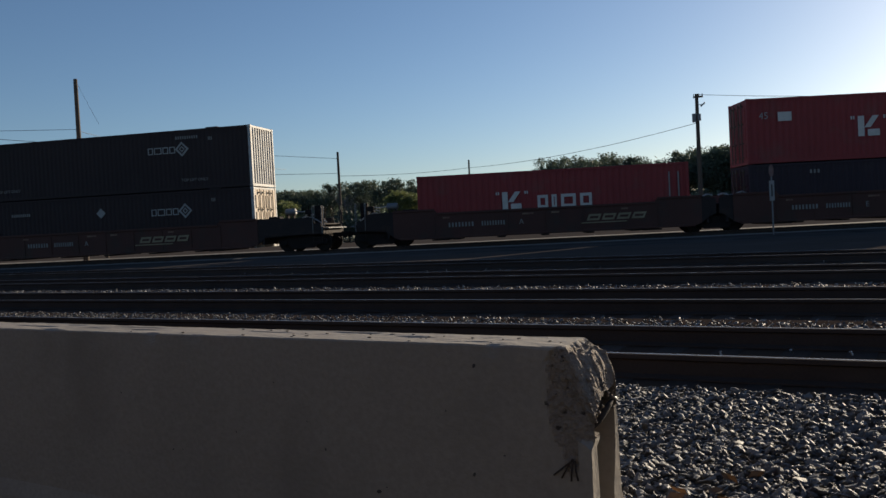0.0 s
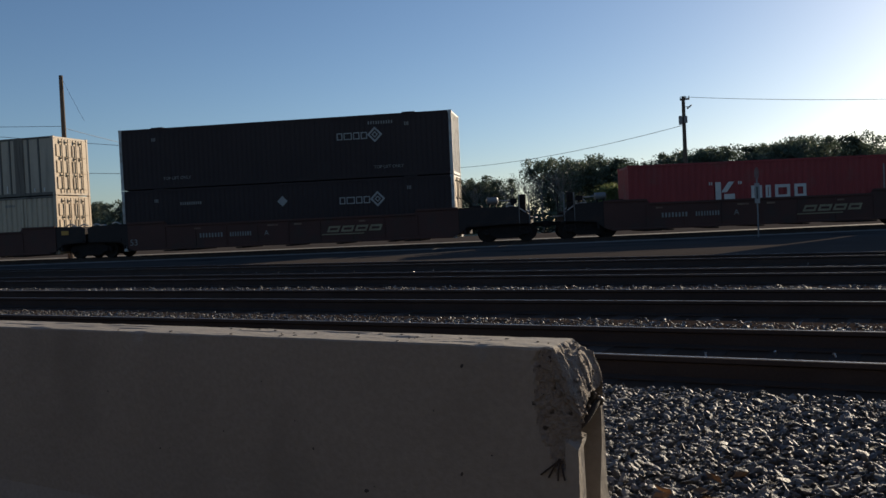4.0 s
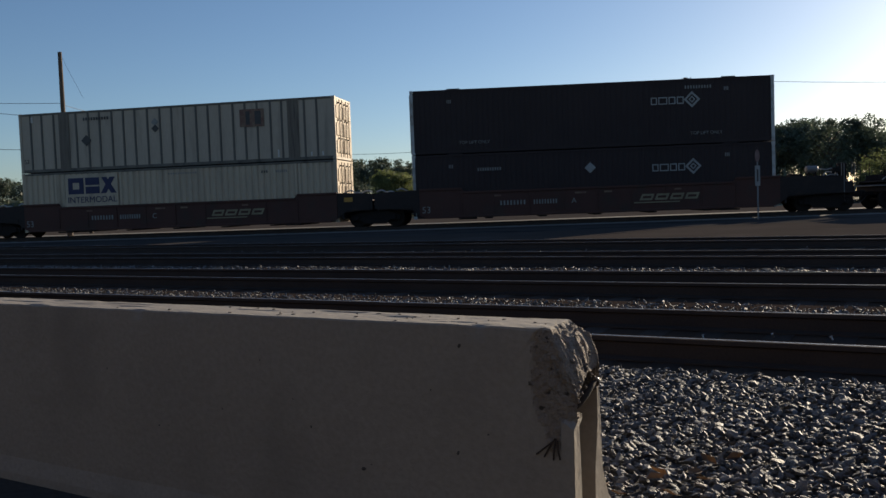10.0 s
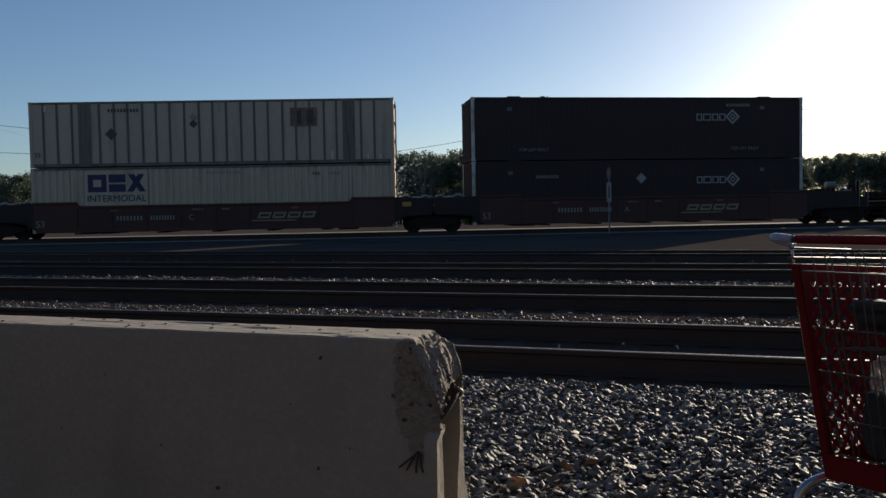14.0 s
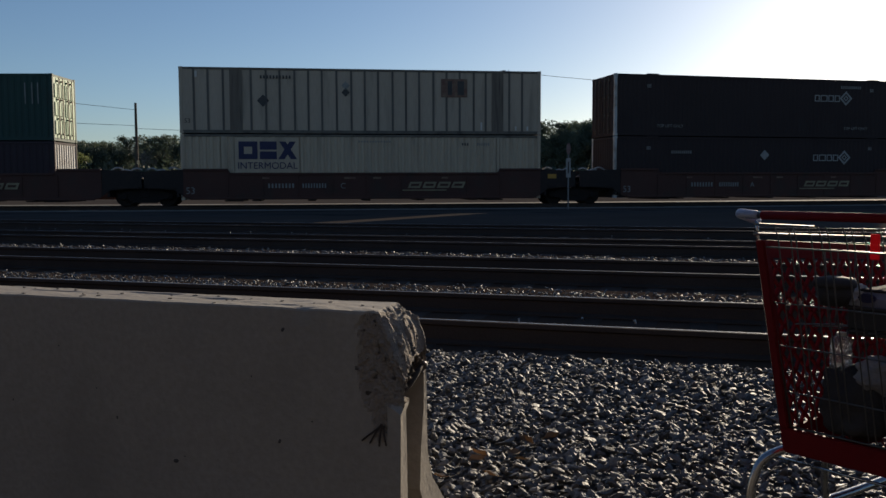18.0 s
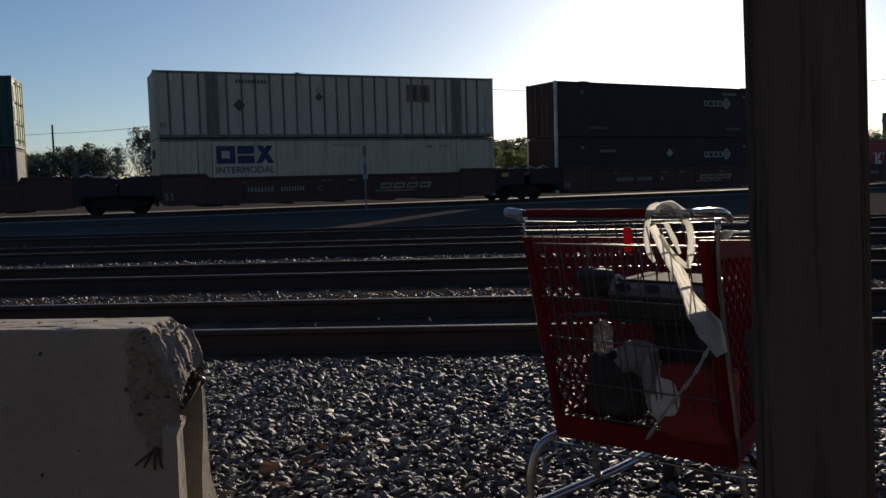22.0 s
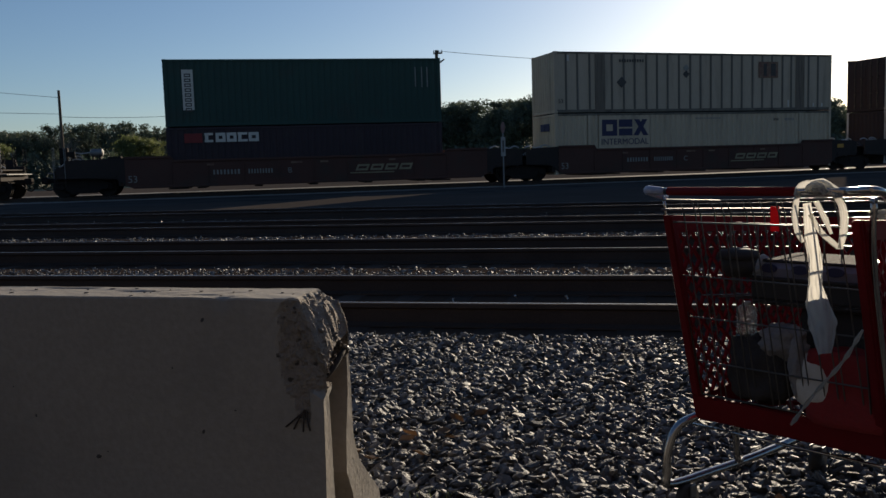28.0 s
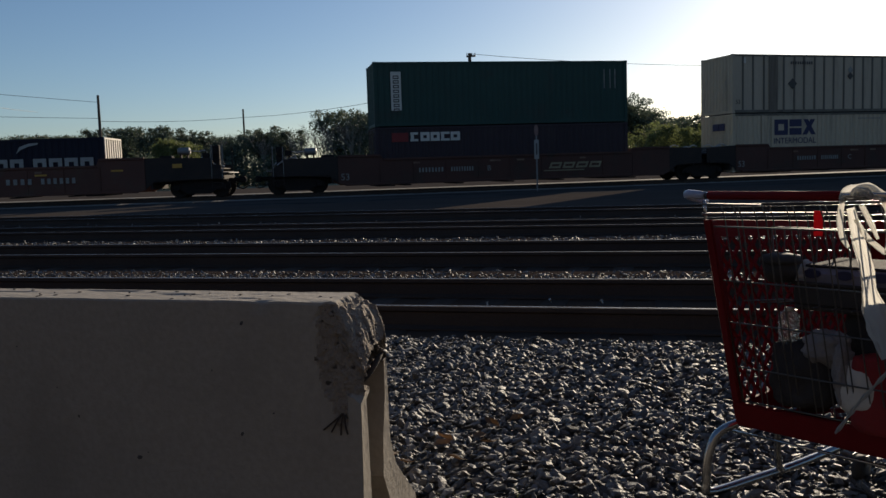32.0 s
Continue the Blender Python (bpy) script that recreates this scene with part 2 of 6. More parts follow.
MARK_BLUE = mat("navy_marking", (0.022, 0.023, 0.07), (0.035, 0.035, 0.085), 0.7, 0, 3, 20, 0)
MARK_DARK = mat("dark_marking", (0.05, 0.045, 0.045), (0.08, 0.07, 0.06), 0.7, 0, 3, 20, 0)
MARK_BROWN = mat("faded_maroon_marking", (0.16, 0.08, 0.06), (0.26, 0.19, 0.12), 0.8, 0, 5, 20, 0)
# dark tone that paints the shade of the keyway's pocket
POCKET_DARK = mat("dark_pocket_shade", (0.05, 0.036, 0.028), (0.03, 0.024, 0.02), 0.95, 0, 20, 120, 0.4)
MARK_YELLOW = mat("yellow_reflector", (0.5, 0.25, 0.035), (0.4, 0.2, 0.03), 0.6, 0, 3, 20, 0)
WIRE = mat("dull_plated_wire", (0.13, 0.122, 0.115), (0.09, 0.084, 0.08), 0.5, 0.7, 8, 60, 0.05)
CHROME = mat("worn_chrome", (0.42, 0.42, 0.43), (0.32, 0.32, 0.32), 0.2, 1.0, 8, 60, 0.05)
CART_RED = mat("red_cart_plastic", (0.17, 0.011, 0.015), (0.135, 0.010, 0.013), 0.6, 0, 4, 40, 0.05, spec=0.1)
cart_nodes = CART_RED.node_tree
cart_glow = cart_nodes.nodes.new("ShaderNodeBsdfTranslucent")
cart_glow.inputs["Color"].default_value = (0.55, 0.02, 0.03, 1)
cart_mix = cart_nodes.nodes.new("ShaderNodeMixShader")
cart_mix.inputs["Fac"].default_value = 0.08
cart_nodes.links.new(cart_nodes.nodes["Principled BSDF"].outputs["BSDF"], cart_mix.inputs[1])
cart_nodes.links.new(cart_glow.outputs["BSDF"], cart_mix.inputs[2])
cart_nodes.links.new(cart_mix.outputs["Shader"], cart_nodes.nodes["Material Output"].inputs["Surface"])
CART_BLUE = mat("grey_blue_plastic", (0.32, 0.36, 0.5), None, 0.3, 0, 4, 40, 0.05)
RUBBER = mat("black_rubber", (0.035, 0.033, 0.033), (0.028, 0.027, 0.027), 0.8, 0, 4, 40, 0.1)
BLACK_CLOTH = mat("black_nylon_cloth", (0.045, 0.042, 0.043), (0.065, 0.06, 0.06), 0.9, 0, 6, 120, 0.4, spec=0.08)
GREY_CLOTH = mat("grey_cloth", (0.27, 0.255, 0.26), (0.18, 0.17, 0.175), 0.9, 0, 6, 120, 0.4)
WHITE_CLOTH = leaf_mat("white_plastic_film", (0.86, 0.84, 0.78), (0.86, 0.84, 0.78), 0.75)
CLEAR = mat("clear_crumpled_plastic", (0.42, 0.42, 0.43), (0.32, 0.32, 0.34), 0.14, 0, 18, 45, 1.0, spec=0.9)
clear_nodes = CLEAR.node_tree
clear_pass = clear_nodes.nodes.new("ShaderNodeBsdfTranslucent")
clear_pass.inputs["Color"].default_value = (0.8, 0.79, 0.78, 1)
clear_mix = clear_nodes.nodes.new("ShaderNodeMixShader")
clear_mix.inputs["Fac"].default_value = 0.5
clear_nodes.links.new(clear_nodes.nodes["Principled BSDF"].outputs["BSDF"], clear_mix.inputs[1])
clear_nodes.links.new(clear_pass.outputs["BSDF"], clear_mix.inputs[2])
clear_nodes.links.new(clear_mix.outputs["Shader"], clear_nodes.nodes["Material Output"].inputs["Surface"])
LEAF_DRY = mat("dry_leaf", (0.23, 0.155, 0.095), (0.13, 0.092, 0.062), 0.8, 0, 30, 90, 0.2, vary=0.4)
BARK = mat("tree_bark", (0.10, 0.08, 0.06), (0.06, 0.05, 0.04), 0.95, 0, 4, 20, 0.6)
BARE_BARK = mat("pale_bare_branches", (0.2, 0.18, 0.16), (0.15, 0.135, 0.12), 0.95, 0, 4, 20, 0.3)
LEAVES = leaf_mat("green_foliage", (0.098, 0.13, 0.088), (0.13, 0.155, 0.105), 0.35)
LEAVES_PALE = leaf_mat("yellow_green_foliage", (0.18, 0.21, 0.075), (0.22, 0.245, 0.095), 0.5)
FAR_WALL = mat("distant_masonry", (0.2, 0.17, 0.15), None, 0.9, 0, 0.5, 5, 0.1)
SIGN_WHITE = mat("sign_white", (0.30, 0.285, 0.265), (0.22, 0.21, 0.2), 0.5, 0, 5, 30, 0.05)
SIGN_RED = mat("sign_faded_red", (0.17, 0.08, 0.07), (0.24, 0.17, 0.15), 0.5, 0, 5, 30, 0.05)


# ---- mesh helpers ----
def part(name, bm, material, parent=None, label="", smooth=False):
    me = bpy.data.meshes.new(name)
    bm.normal_update()
    bm.to_mesh(me)
    bm.free()
    return from_mesh(name, me, material, parent, label, smooth)


def from_mesh(name, me, material, parent=None, label="", smooth=False):
    if material and not me.materials:
        me.materials.append(material)
    if smooth:
        me.polygons.foreach_set("use_smooth", [True] * len(me.polygons))
    ob = new(name, me)
    ob.parent = parent
    if label:
        ob["label"] = label
    return ob


def thing(name, label, category, m=None, group="", kind=""):
    ob = tagged(new(name), label, category, group, kind)
    if m is not None:
        ob.matrix_basis = m
    return ob


def add_box(bm, x0, x1, y0, y1, z0, z1, bevel=0.0):
    vs = [bm.verts.new((x, y, z)) for z in (z0, z1) for x, y in ((x0, y0), (x1, y0), (x1, y1), (x0, y1))]
    fs = [bm.faces.new([vs[i] for i in q]) for q in ((3, 2, 1, 0), (4, 5, 6, 7), (0, 1, 5, 4), (1, 2, 6, 5), (2, 3, 7, 6), (3, 0, 4, 7))]
    if bevel:
        es = list({e for f in fs for e in f.edges})
        bmesh.ops.bevel(bm, geom=es, offset=bevel, segments=1, affect="EDGES")
    return vs


def box(x0, x1, y0, y1, z0, z1, bevel=0.0):
    bm = bmesh.new()
    add_box(bm, x0, x1, y0, y1, z0, z1, bevel)
    return bm


def add_tube(bm, a, b, r, r2=None, sides=8, caps=True):
    a, b = Vector(a), Vector(b)
    r2 = r if r2 is None else r2
    q = (b - a).to_track_quat("Z", "Y")
    rings = []
    for p, rad in ((a, r), (b, r2)):
        rings.append([bm.verts.new(p + q @ Vector((rad * math.cos(i * math.tau / sides), rad * math.sin(i * math.tau / sides), 0))) for i in range(sides)])
    for i in range(sides):
        j = (i + 1) % sides
        bm.faces.new((rings[0][i], rings[0][j], rings[1][j], rings[1][i]))
    if caps:
        bm.faces.new(rings[0][::-1])
        bm.faces.new(rings[1])


def add_path_tube(bm, pts, r, sides=8):
    """A bent tube through points; r may be one number or one a point."""
    pts = [Vector(p) for p in pts]
    rads = r if isinstance(r, (list, tuple)) else [r] * len(pts)
    rings, side = [], None
    for i, p in enumerate(pts):
        t = (pts[min(i + 1, len(pts) - 1)] - pts[max(i - 1, 0)]).normalized()
        if side is None:
            side = t.orthogonal().normalized()
        side = (side - t * side.dot(t)).normalized()
        up = t.cross(side)
        rings.append([bm.verts.new(p + rads[i] * (math.cos(k * math.tau / sides) * side + math.sin(k * math.tau / sides) * up)) for k in range(sides)])
    for a, b in zip(rings, rings[1:]):
        for k in range(sides):
            j = (k + 1) % sides
            bm.faces.new((a[k], a[j], b[j], b[k]))
    bm.faces.new(rings[0][::-1])
    bm.faces.new(rings[-1])


def smooth_path(pts, steps=6):
    """Catmull-Rom through points."""
    pts = [Vector(p) for p in pts]
    pts = [pts[0] * 2 - pts[1], *pts, pts[-1] * 2 - pts[-2]]
    out = []
    for i in range(1, len(pts) - 2):
        a, b, c, d = pts[i - 1:i + 3]
        for k in range(steps):
            t = k / steps
            out.append(0.5 * (2 * b + (c - a) * t + (2 * a - 5 * b + 4 * c - d) * t * t + (3 * b - a - 3 * c + d) * t ** 3))
    return out + [pts[-2]]


def add_prism(bm, outline, y0, y1):
    """Outline in x, z pushed from y0 to y1."""
    a = [bm.verts.new((x, y0, z)) for x, z in outline]
    b = [bm.verts.new((x, y1, z)) for x, z in outline]
    n = len(outline)
    bm.faces.new(a)
    bm.faces.new(b[::-1])
    for i in range(n):
        j = (i + 1) % n
        bm.faces.new((a[j], a[i], b[i], b[j]))
    bmesh.ops.recalc_face_normals(bm, faces=bm.faces)


def text(word, size, material, parent, m, name="marking", label=""):
    cu = bpy.data.curves.new(name, "FONT")
    cu.body, cu.size, cu.extrude = word, size, 0.004
    cu.align_x, cu.align_y = "CENTER", "CENTER"
    cu.materials.append(material)
    ob = new(name, cu)
    ob.parent, ob.matrix_basis = parent, m
    if label:
        ob["label"] = label
    return ob


# ---- the ground ----
def sheet(name, label, category, material, pts, z):
    bm = bmesh.new()
    bm.faces.new([bm.verts.new((x, y, z)) for x, y in pts])
    return tagged(part(name, bm, material), label, category, kind="structure")


TRAIN_X, TRAIN_Y, TRAIN_DIR, TRAIN_BEND = -22.07, 32.70, 21.79, 0.0056


def arc(a, off=0.0):
    """Place and heading on the curve that the near faces of the train follow, off metres beyond it."""
    d = Vector((math.cos(radians(TRAIN_DIR)), math.sin(radians(TRAIN_DIR))))
    n = Vector((-d.y, d.x))
    p = Vector((TRAIN_X, TRAIN_Y)) + a * d + 0.5 * TRAIN_BEND * a * a * n
    t = (d + TRAIN_BEND * a * n).normalized()
    return p + off * Vector((-t.y, t.x)), t


sheet("ground", "dry grass ground reaching the horizon", "ground", FIELD, [(-900, -300), (900, -300), (900, 1500), (-900, 1500)], -0.14)
sheet("track_bed", "dark oily dirt and cinders between the railway tracks", "track bed", DIRT, [(-150, 3.0), (90, 3.0), (90, 22.9), (-150, 22.9)], -0.088)


def ridge(name, label, material, rows):
    """A long low heap: rows of y, z."""
    bm = bmesh.new()
    a = [bm.verts.new((-60, y, z)) for y, z in rows]
    b = [bm.verts.new((40, y, z)) for y, z in rows]
    for i in range(len(rows) - 1):
        bm.faces.new((a[i], b[i], b[i + 1], a[i + 1]))
    return tagged(part(name, bm, material), label, "gravel", kind="structure")


ridge("gravel_bed", "grey gravel bed beside the barrier", GRAVEL_BED, [(-14, 0), (5.05, 0.0), (5.3, -0.09)])
ridge("gravel_shoulder", "low ballast shoulder between the first two tracks", CINDER, [(7.75, -0.09), (8.0, -0.03), (9.0, -0.04), (9.2, -0.09)])
ridge("gravel_shoulder", "low ballast shoulder between the farther tracks", CINDER, [(11.6, -0.09), (11.9, -0.03), (13.2, -0.04), (13.5, -0.09)])
sheet("pavement", "worn dark asphalt yard between the tracks and the train", "asphalt", ASPHALT, [(-150, 21.2), (110, 21.2), (110, 45), (75, 110), (-150, 21.1)], -0.004)


def band(name, label, category, material, off0, off1, z0, z1, a0=-75, a1=95, step=2.0):
    bm = bmesh.new()
    prev = None
    for i in range(int((a1 - a0) / step) + 1):
        a = a0 + i * step
        row = []
        for o, z in ((off0 - 0.5, -0.02), (off0, z0), (off1, z1), (off1 + 0.5, -0.02)):
            p, _ = arc(a, o)
            row.append(bm.verts.new((p.x, p.y, z)))
        if prev:
            for k in range(3):
                bm.faces.new((prev[k], row[k], row[k + 1], prev[k + 1]))
        prev = row
    return tagged(part(name, bm, material), label, category, kind="structure")


band("train_ballast", "low grey ballast bed under the moving train", "ballast", ROADSIDE, -0.4, 2.9, 0.03, 0.03)
band("yard_strip", "paler worn asphalt strip along the train", "asphalt", mat("pale_worn_asphalt", (0.085, 0.078, 0.072), (0.062, 0.057, 0.053), 0.95, 0, 0.5, 25, 0.4, stain=(0.035, 0.034, 0.034), stain_scale=0.5, spec=0.0), -7.5, -1.6, 0.003, 0.003)
band("service_road", "sunlit pale gravel road beyond the train", "gravel road", ROADSIDE, 4.0, 13.0, 0.02, 0.02)


# unseen wall, added to bounce sunlight onto the barrier's near face
tagged(part("bounce_wall", box(-30, 30, -6.3, -6.0, -0.05, 5.5), mat("bounce_wall_brick", (0.075, 0.07, 0.066), (0.06, 0.056, 0.052), 0.9, 0, 1.5, 20, 0.3)), "unseen plain dark wall added behind the camera to bounce light", "wall", kind="structure")

# ---- railway tracks ----
def rail_profile():
    return [(-0.07, 0), (0.07, 0), (0.07, 0.012), (0.012, 0.03), (0.012, 0.125), (0.036, 0.138), (0.036, 0.165), (0.031, 0.17), (-0.031, 0.17), (-0.036, 0.165), (-0.036, 0.138), (-0.012, 0.125), (-0.012, 0.03), (-0.07, 0.012)]


def add_rail(parent, path, ztop):
    """A rail along a plan path, with its polished head as a strip of its own."""
    bm = bmesh.new()
    rings = []
    for p, t in path:
        s = Vector((-t.y, t.x))
        rings.append([bm.verts.new((p.x + s.x * u, p.y + s.y * u, ztop - 0.172 + v)) for u, v in rail_profile()])
    for a, b in zip(rings, rings[1:]):
        for k in range(14):
            j = (k + 1) % 14
            bm.faces.new((a[k], b[k], b[j], a[j]))
    bmesh.ops.recalc_face_normals(bm, faces=bm.faces)
    rail = part("rail", bm, RAIL_STEEL, parent)
    bm = bmesh.new()
    rings = []
    for p, t in path:
        s = Vector((-t.y, t.x))
        rings.append([bm.verts.new((p.x + s.x * u, p.y + s.y * u, ztop + v)) for u, v in ((-0.006, -0.001), (-0.005, 0.0), (0.005, 0.0), (0.006, -0.001))])
    for a, b in zip(rings, rings[1:]):
        for k in range(3):
            bm.faces.new((a[k], b[k], b[k + 1], a[k + 1]))
    bmesh.ops.recalc_face_normals(bm, faces=bm.faces)
    part("rail_head", bm, RAIL_HEAD, rail, "polished bright running surface")


tie_bm = box(-0.115, 0.115, -1.3, 1.3, -0.12, 0.0, 0.012)
TIE = bpy.data.meshes.new("tie")
tie_bm.to_mesh(TIE)
tie_bm.free()
TIE.materials.append(TIE_WOOD)
# small bright metal piece, added to imitate glints on the track bed
sp_bm = bmesh.new()
add_box(sp_bm, -0.006, 0.006, -0.006, 0.006, 0.0, 0.03, 0.002)
add_box(sp_bm, -0.009, 0.009, -0.006, 0.016, 0.026, 0.034, 0.002)
GLINT = bpy.data.meshes.new("glint_bit")
sp_bm.to_mesh(GLINT)
sp_bm.free()
GLINT.materials.append(mat("bright_glint_metal", (0.5, 0.47, 0.43), (0.3, 0.26, 0.22), 0.3, 0.9, 9, 40, 0.2))

RAIL_TOP = 0.09
for number, (ya, yb, x0, x1) in enumerate(((5.93, 7.435, -16, 9), (9.80, 11.305, -20, 12), (14.2, 15.7, -24, 14), (19.15, 20.65, -28, 16)), 1):
    track = thing("railway_track", "straight railway track with rusty rails on dark wooden ties", "railway track", group="parallel railway tracks", kind="structure")
    for y in (ya, yb):
        add_rail(track, [(Vector((x, y)), Vector((1, 0))) for x in (-150, 90)], RAIL_TOP)
    n = int((x1 - x0) / 0.5)
    for i in range(n):
        tie = new("tie", TIE)
        tie.parent = track
        tie.matrix_basis = pose(x0 + i * 0.5 + random.uniform(-0.03, 0.03), (ya + yb) / 2 + random.uniform(-0.05, 0.05), -0.082, 0, 0, random.uniform(-1.2, 1.2))
        # scatter the made-up glint pieces on the ground beyond each rail
        for y in (ya, yb):
            if random.random() > 0.4:
                continue
            glint_bit = new("glint_bit", GLINT)
            glint_bit.parent = track
            glint_bit.matrix_basis = pose(tie.location.x + random.uniform(-0.05, 0.05), y + 0.153 * y * random.uniform(1.05, 1.35), -0.065, random.uniform(-35, 35), random.uniform(-35, 35), random.uniform(-180, 180))
curve_track = thing("railway_track", "gently curving railway track that carries the container train", "railway track", kind="structure")
for off in (0.5, 2.0):
    add_rail(curve_track, [arc(a, off) for a in range(-75, 96, 3)], 0.2)
for i in range(110):
    p, t = arc(-45 + i * 0.8, 1.25)
    tie = new("tie", TIE)
    tie.parent = curve_track
    tie.matrix_basis = pose(p.x, p.y, 0.05, 0, 0, math.degrees(math.atan2(t.y, t.x)))


# ---- loose stones ----
def stones(name, label, material, count, place, size0, size1, seed):
    rs = np.random.RandomState(seed)
    g = (1 + 5 ** 0.5) / 2
    base = np.array([(-1, g, 0), (1, g, 0), (-1, -g, 0), (1, -g, 0), (0, -1, g), (0, 1, g), (0, -1, -g), (0, 1, -g), (g, 0, -1), (g, 0, 1), (-g, 0, -1), (-g, 0, 1)]) / 1.9
    tris = np.array([(0, 11, 5), (0, 5, 1), (0, 1, 7), (0, 7, 10), (0, 10, 11), (1, 5, 9), (5, 11, 4), (11, 10, 2), (10, 7, 6), (7, 1, 8), (3, 9, 4), (3, 4, 2), (3, 2, 6), (3, 6, 8), (3, 8, 9), (4, 9, 5), (2, 4, 11), (6, 2, 10), (8, 6, 7), (9, 8, 1)])
    c = place(rs, count)
    # angular broken rock: a rounded block with a random grain, its corners knocked about
    q = rs.normal(size=(count, 3, 3))
    q = np.linalg.qr(q)[0]
    v = np.einsum("kj,nij->nki", base, q)
    v = v / np.abs(v).max(axis=2, keepdims=True) ** 0.4
    v = v * rs.uniform(0.64, 1.26, (count, 12, 1))
    sc = np.exp(rs.uniform(math.log(size0), math.log(size1), (count, 1, 1))) / 2
    v = v * sc * np.stack([rs.uniform(0.9, 1.95, count), rs.uniform(0.6, 1.1, count), rs.uniform(0.24, 0.62, count)], 1)[:, None]
    ang = rs.normal(0, 0.42, (count, 2))
    yaw = rs.uniform(0, math.tau, count)
    ca, sa, cb, sb, cy, sy = np.cos(ang[:, 0]), np.sin(ang[:, 0]), np.cos(ang[:, 1]), np.sin(ang[:, 1]), np.cos(yaw), np.sin(yaw)
    x, y, z = v[..., 0], v[..., 1], v[..., 2]
    y, z = ca[:, None] * y - sa[:, None] * z, sa[:, None] * y + ca[:, None] * z
    x, z = cb[:, None] * x + sb[:, None] * z, -sb[:, None] * x + cb[:, None] * z
    x, y = cy[:, None] * x - sy[:, None] * y, sy[:, None] * x + cy[:, None] * y
    v = np.stack([x + c[:, :1], y + c[:, 1:2], z + c[:, 2:3] + sc[..., 0] * 0.25], 2).reshape(-1, 3)
    f = (tris[None] + 12 * np.arange(count)[:, None, None]).reshape(-1, 3)
    me = bpy.data.meshes.new(name)
    me.vertices.add(len(v))
    me.vertices.foreach_set("co", v.ravel())
    me.loops.add(f.size)
    me.loops.foreach_set("vertex_index", f.ravel())
    me.polygons.add(len(f))
    me.polygons.foreach_set("loop_start", np.arange(0, f.size, 3))
    me.polygons.foreach_set("loop_total", np.full(len(f), 3))
    me.update(calc_edges=True)
    me.polygons.foreach_set("use_smooth", np.zeros(len(f), dtype=bool))
    return tagged(from_mesh(name, me, material), label, "gravel", kind="stuff")


def near_field(rs, n):
    y = 1.3 + 3.85 * rs.uniform(0, 1, n) ** 0.85
    return np.stack([rs.uniform(-0.62, 0.62, n) * (y + 0.6) + 0.35 * (y - 2) * 0.3, y, rs.uniform(0, 0.02, n)], 1)


def wide_field(rs, n):
    x, y = rs.uniform(-6, 6, 4 * n), rs.uniform(-3.5, 5.1, 4 * n)
    keep = ~((y > 1.25) & (np.abs(x - 0.105 * (y - 2)) < 0.62 * (y + 0.6)))
    keep &= ~((x < -0.75) & (np.abs(y - 2.2) < 0.3))
    x, y = x[keep][:n], y[keep][:n]
    return np.stack([x, y, rs.uniform(0, 0.02, n)], 1)


def strip(y0, y1, x0, x1, z=0.0):
    def place(rs, n):
        y = y0 + (y1 - y0) * rs.beta(1.2, 1.8, n)
        return np.stack([rs.uniform(x0, x1, n), y, np.full(n, z) + rs.uniform(-0.01, 0.02, n)], 1)
    return place


stones("gravel", "loose grey crushed stone beside the barrier", STONE, 48000, near_field, 0.009, 0.046, 1)
stones("gravel", "scattered grey crushed stone round the barrier and the post", STONE, 26000, wide_field, 0.02, 0.06, 6)
stones("gravel", "loose grey ballast stones along a railway track", STONE_FAR, 12000, strip(7.9, 8.9, -26, 9, -0.025), 0.011, 0.042, 2)
stones("gravel", "loose grey ballast stones between two railway tracks", STONE_FAR, 12000, strip(11.9, 13.1, -30, 12, -0.02), 0.013, 0.05, 3)
stones("gravel", "sparse grey ballast stones beyond the railway tracks", STONE_FAR, 5000, strip(16.4, 18.0, -30, 14, -0.07), 0.015, 0.06, 4)


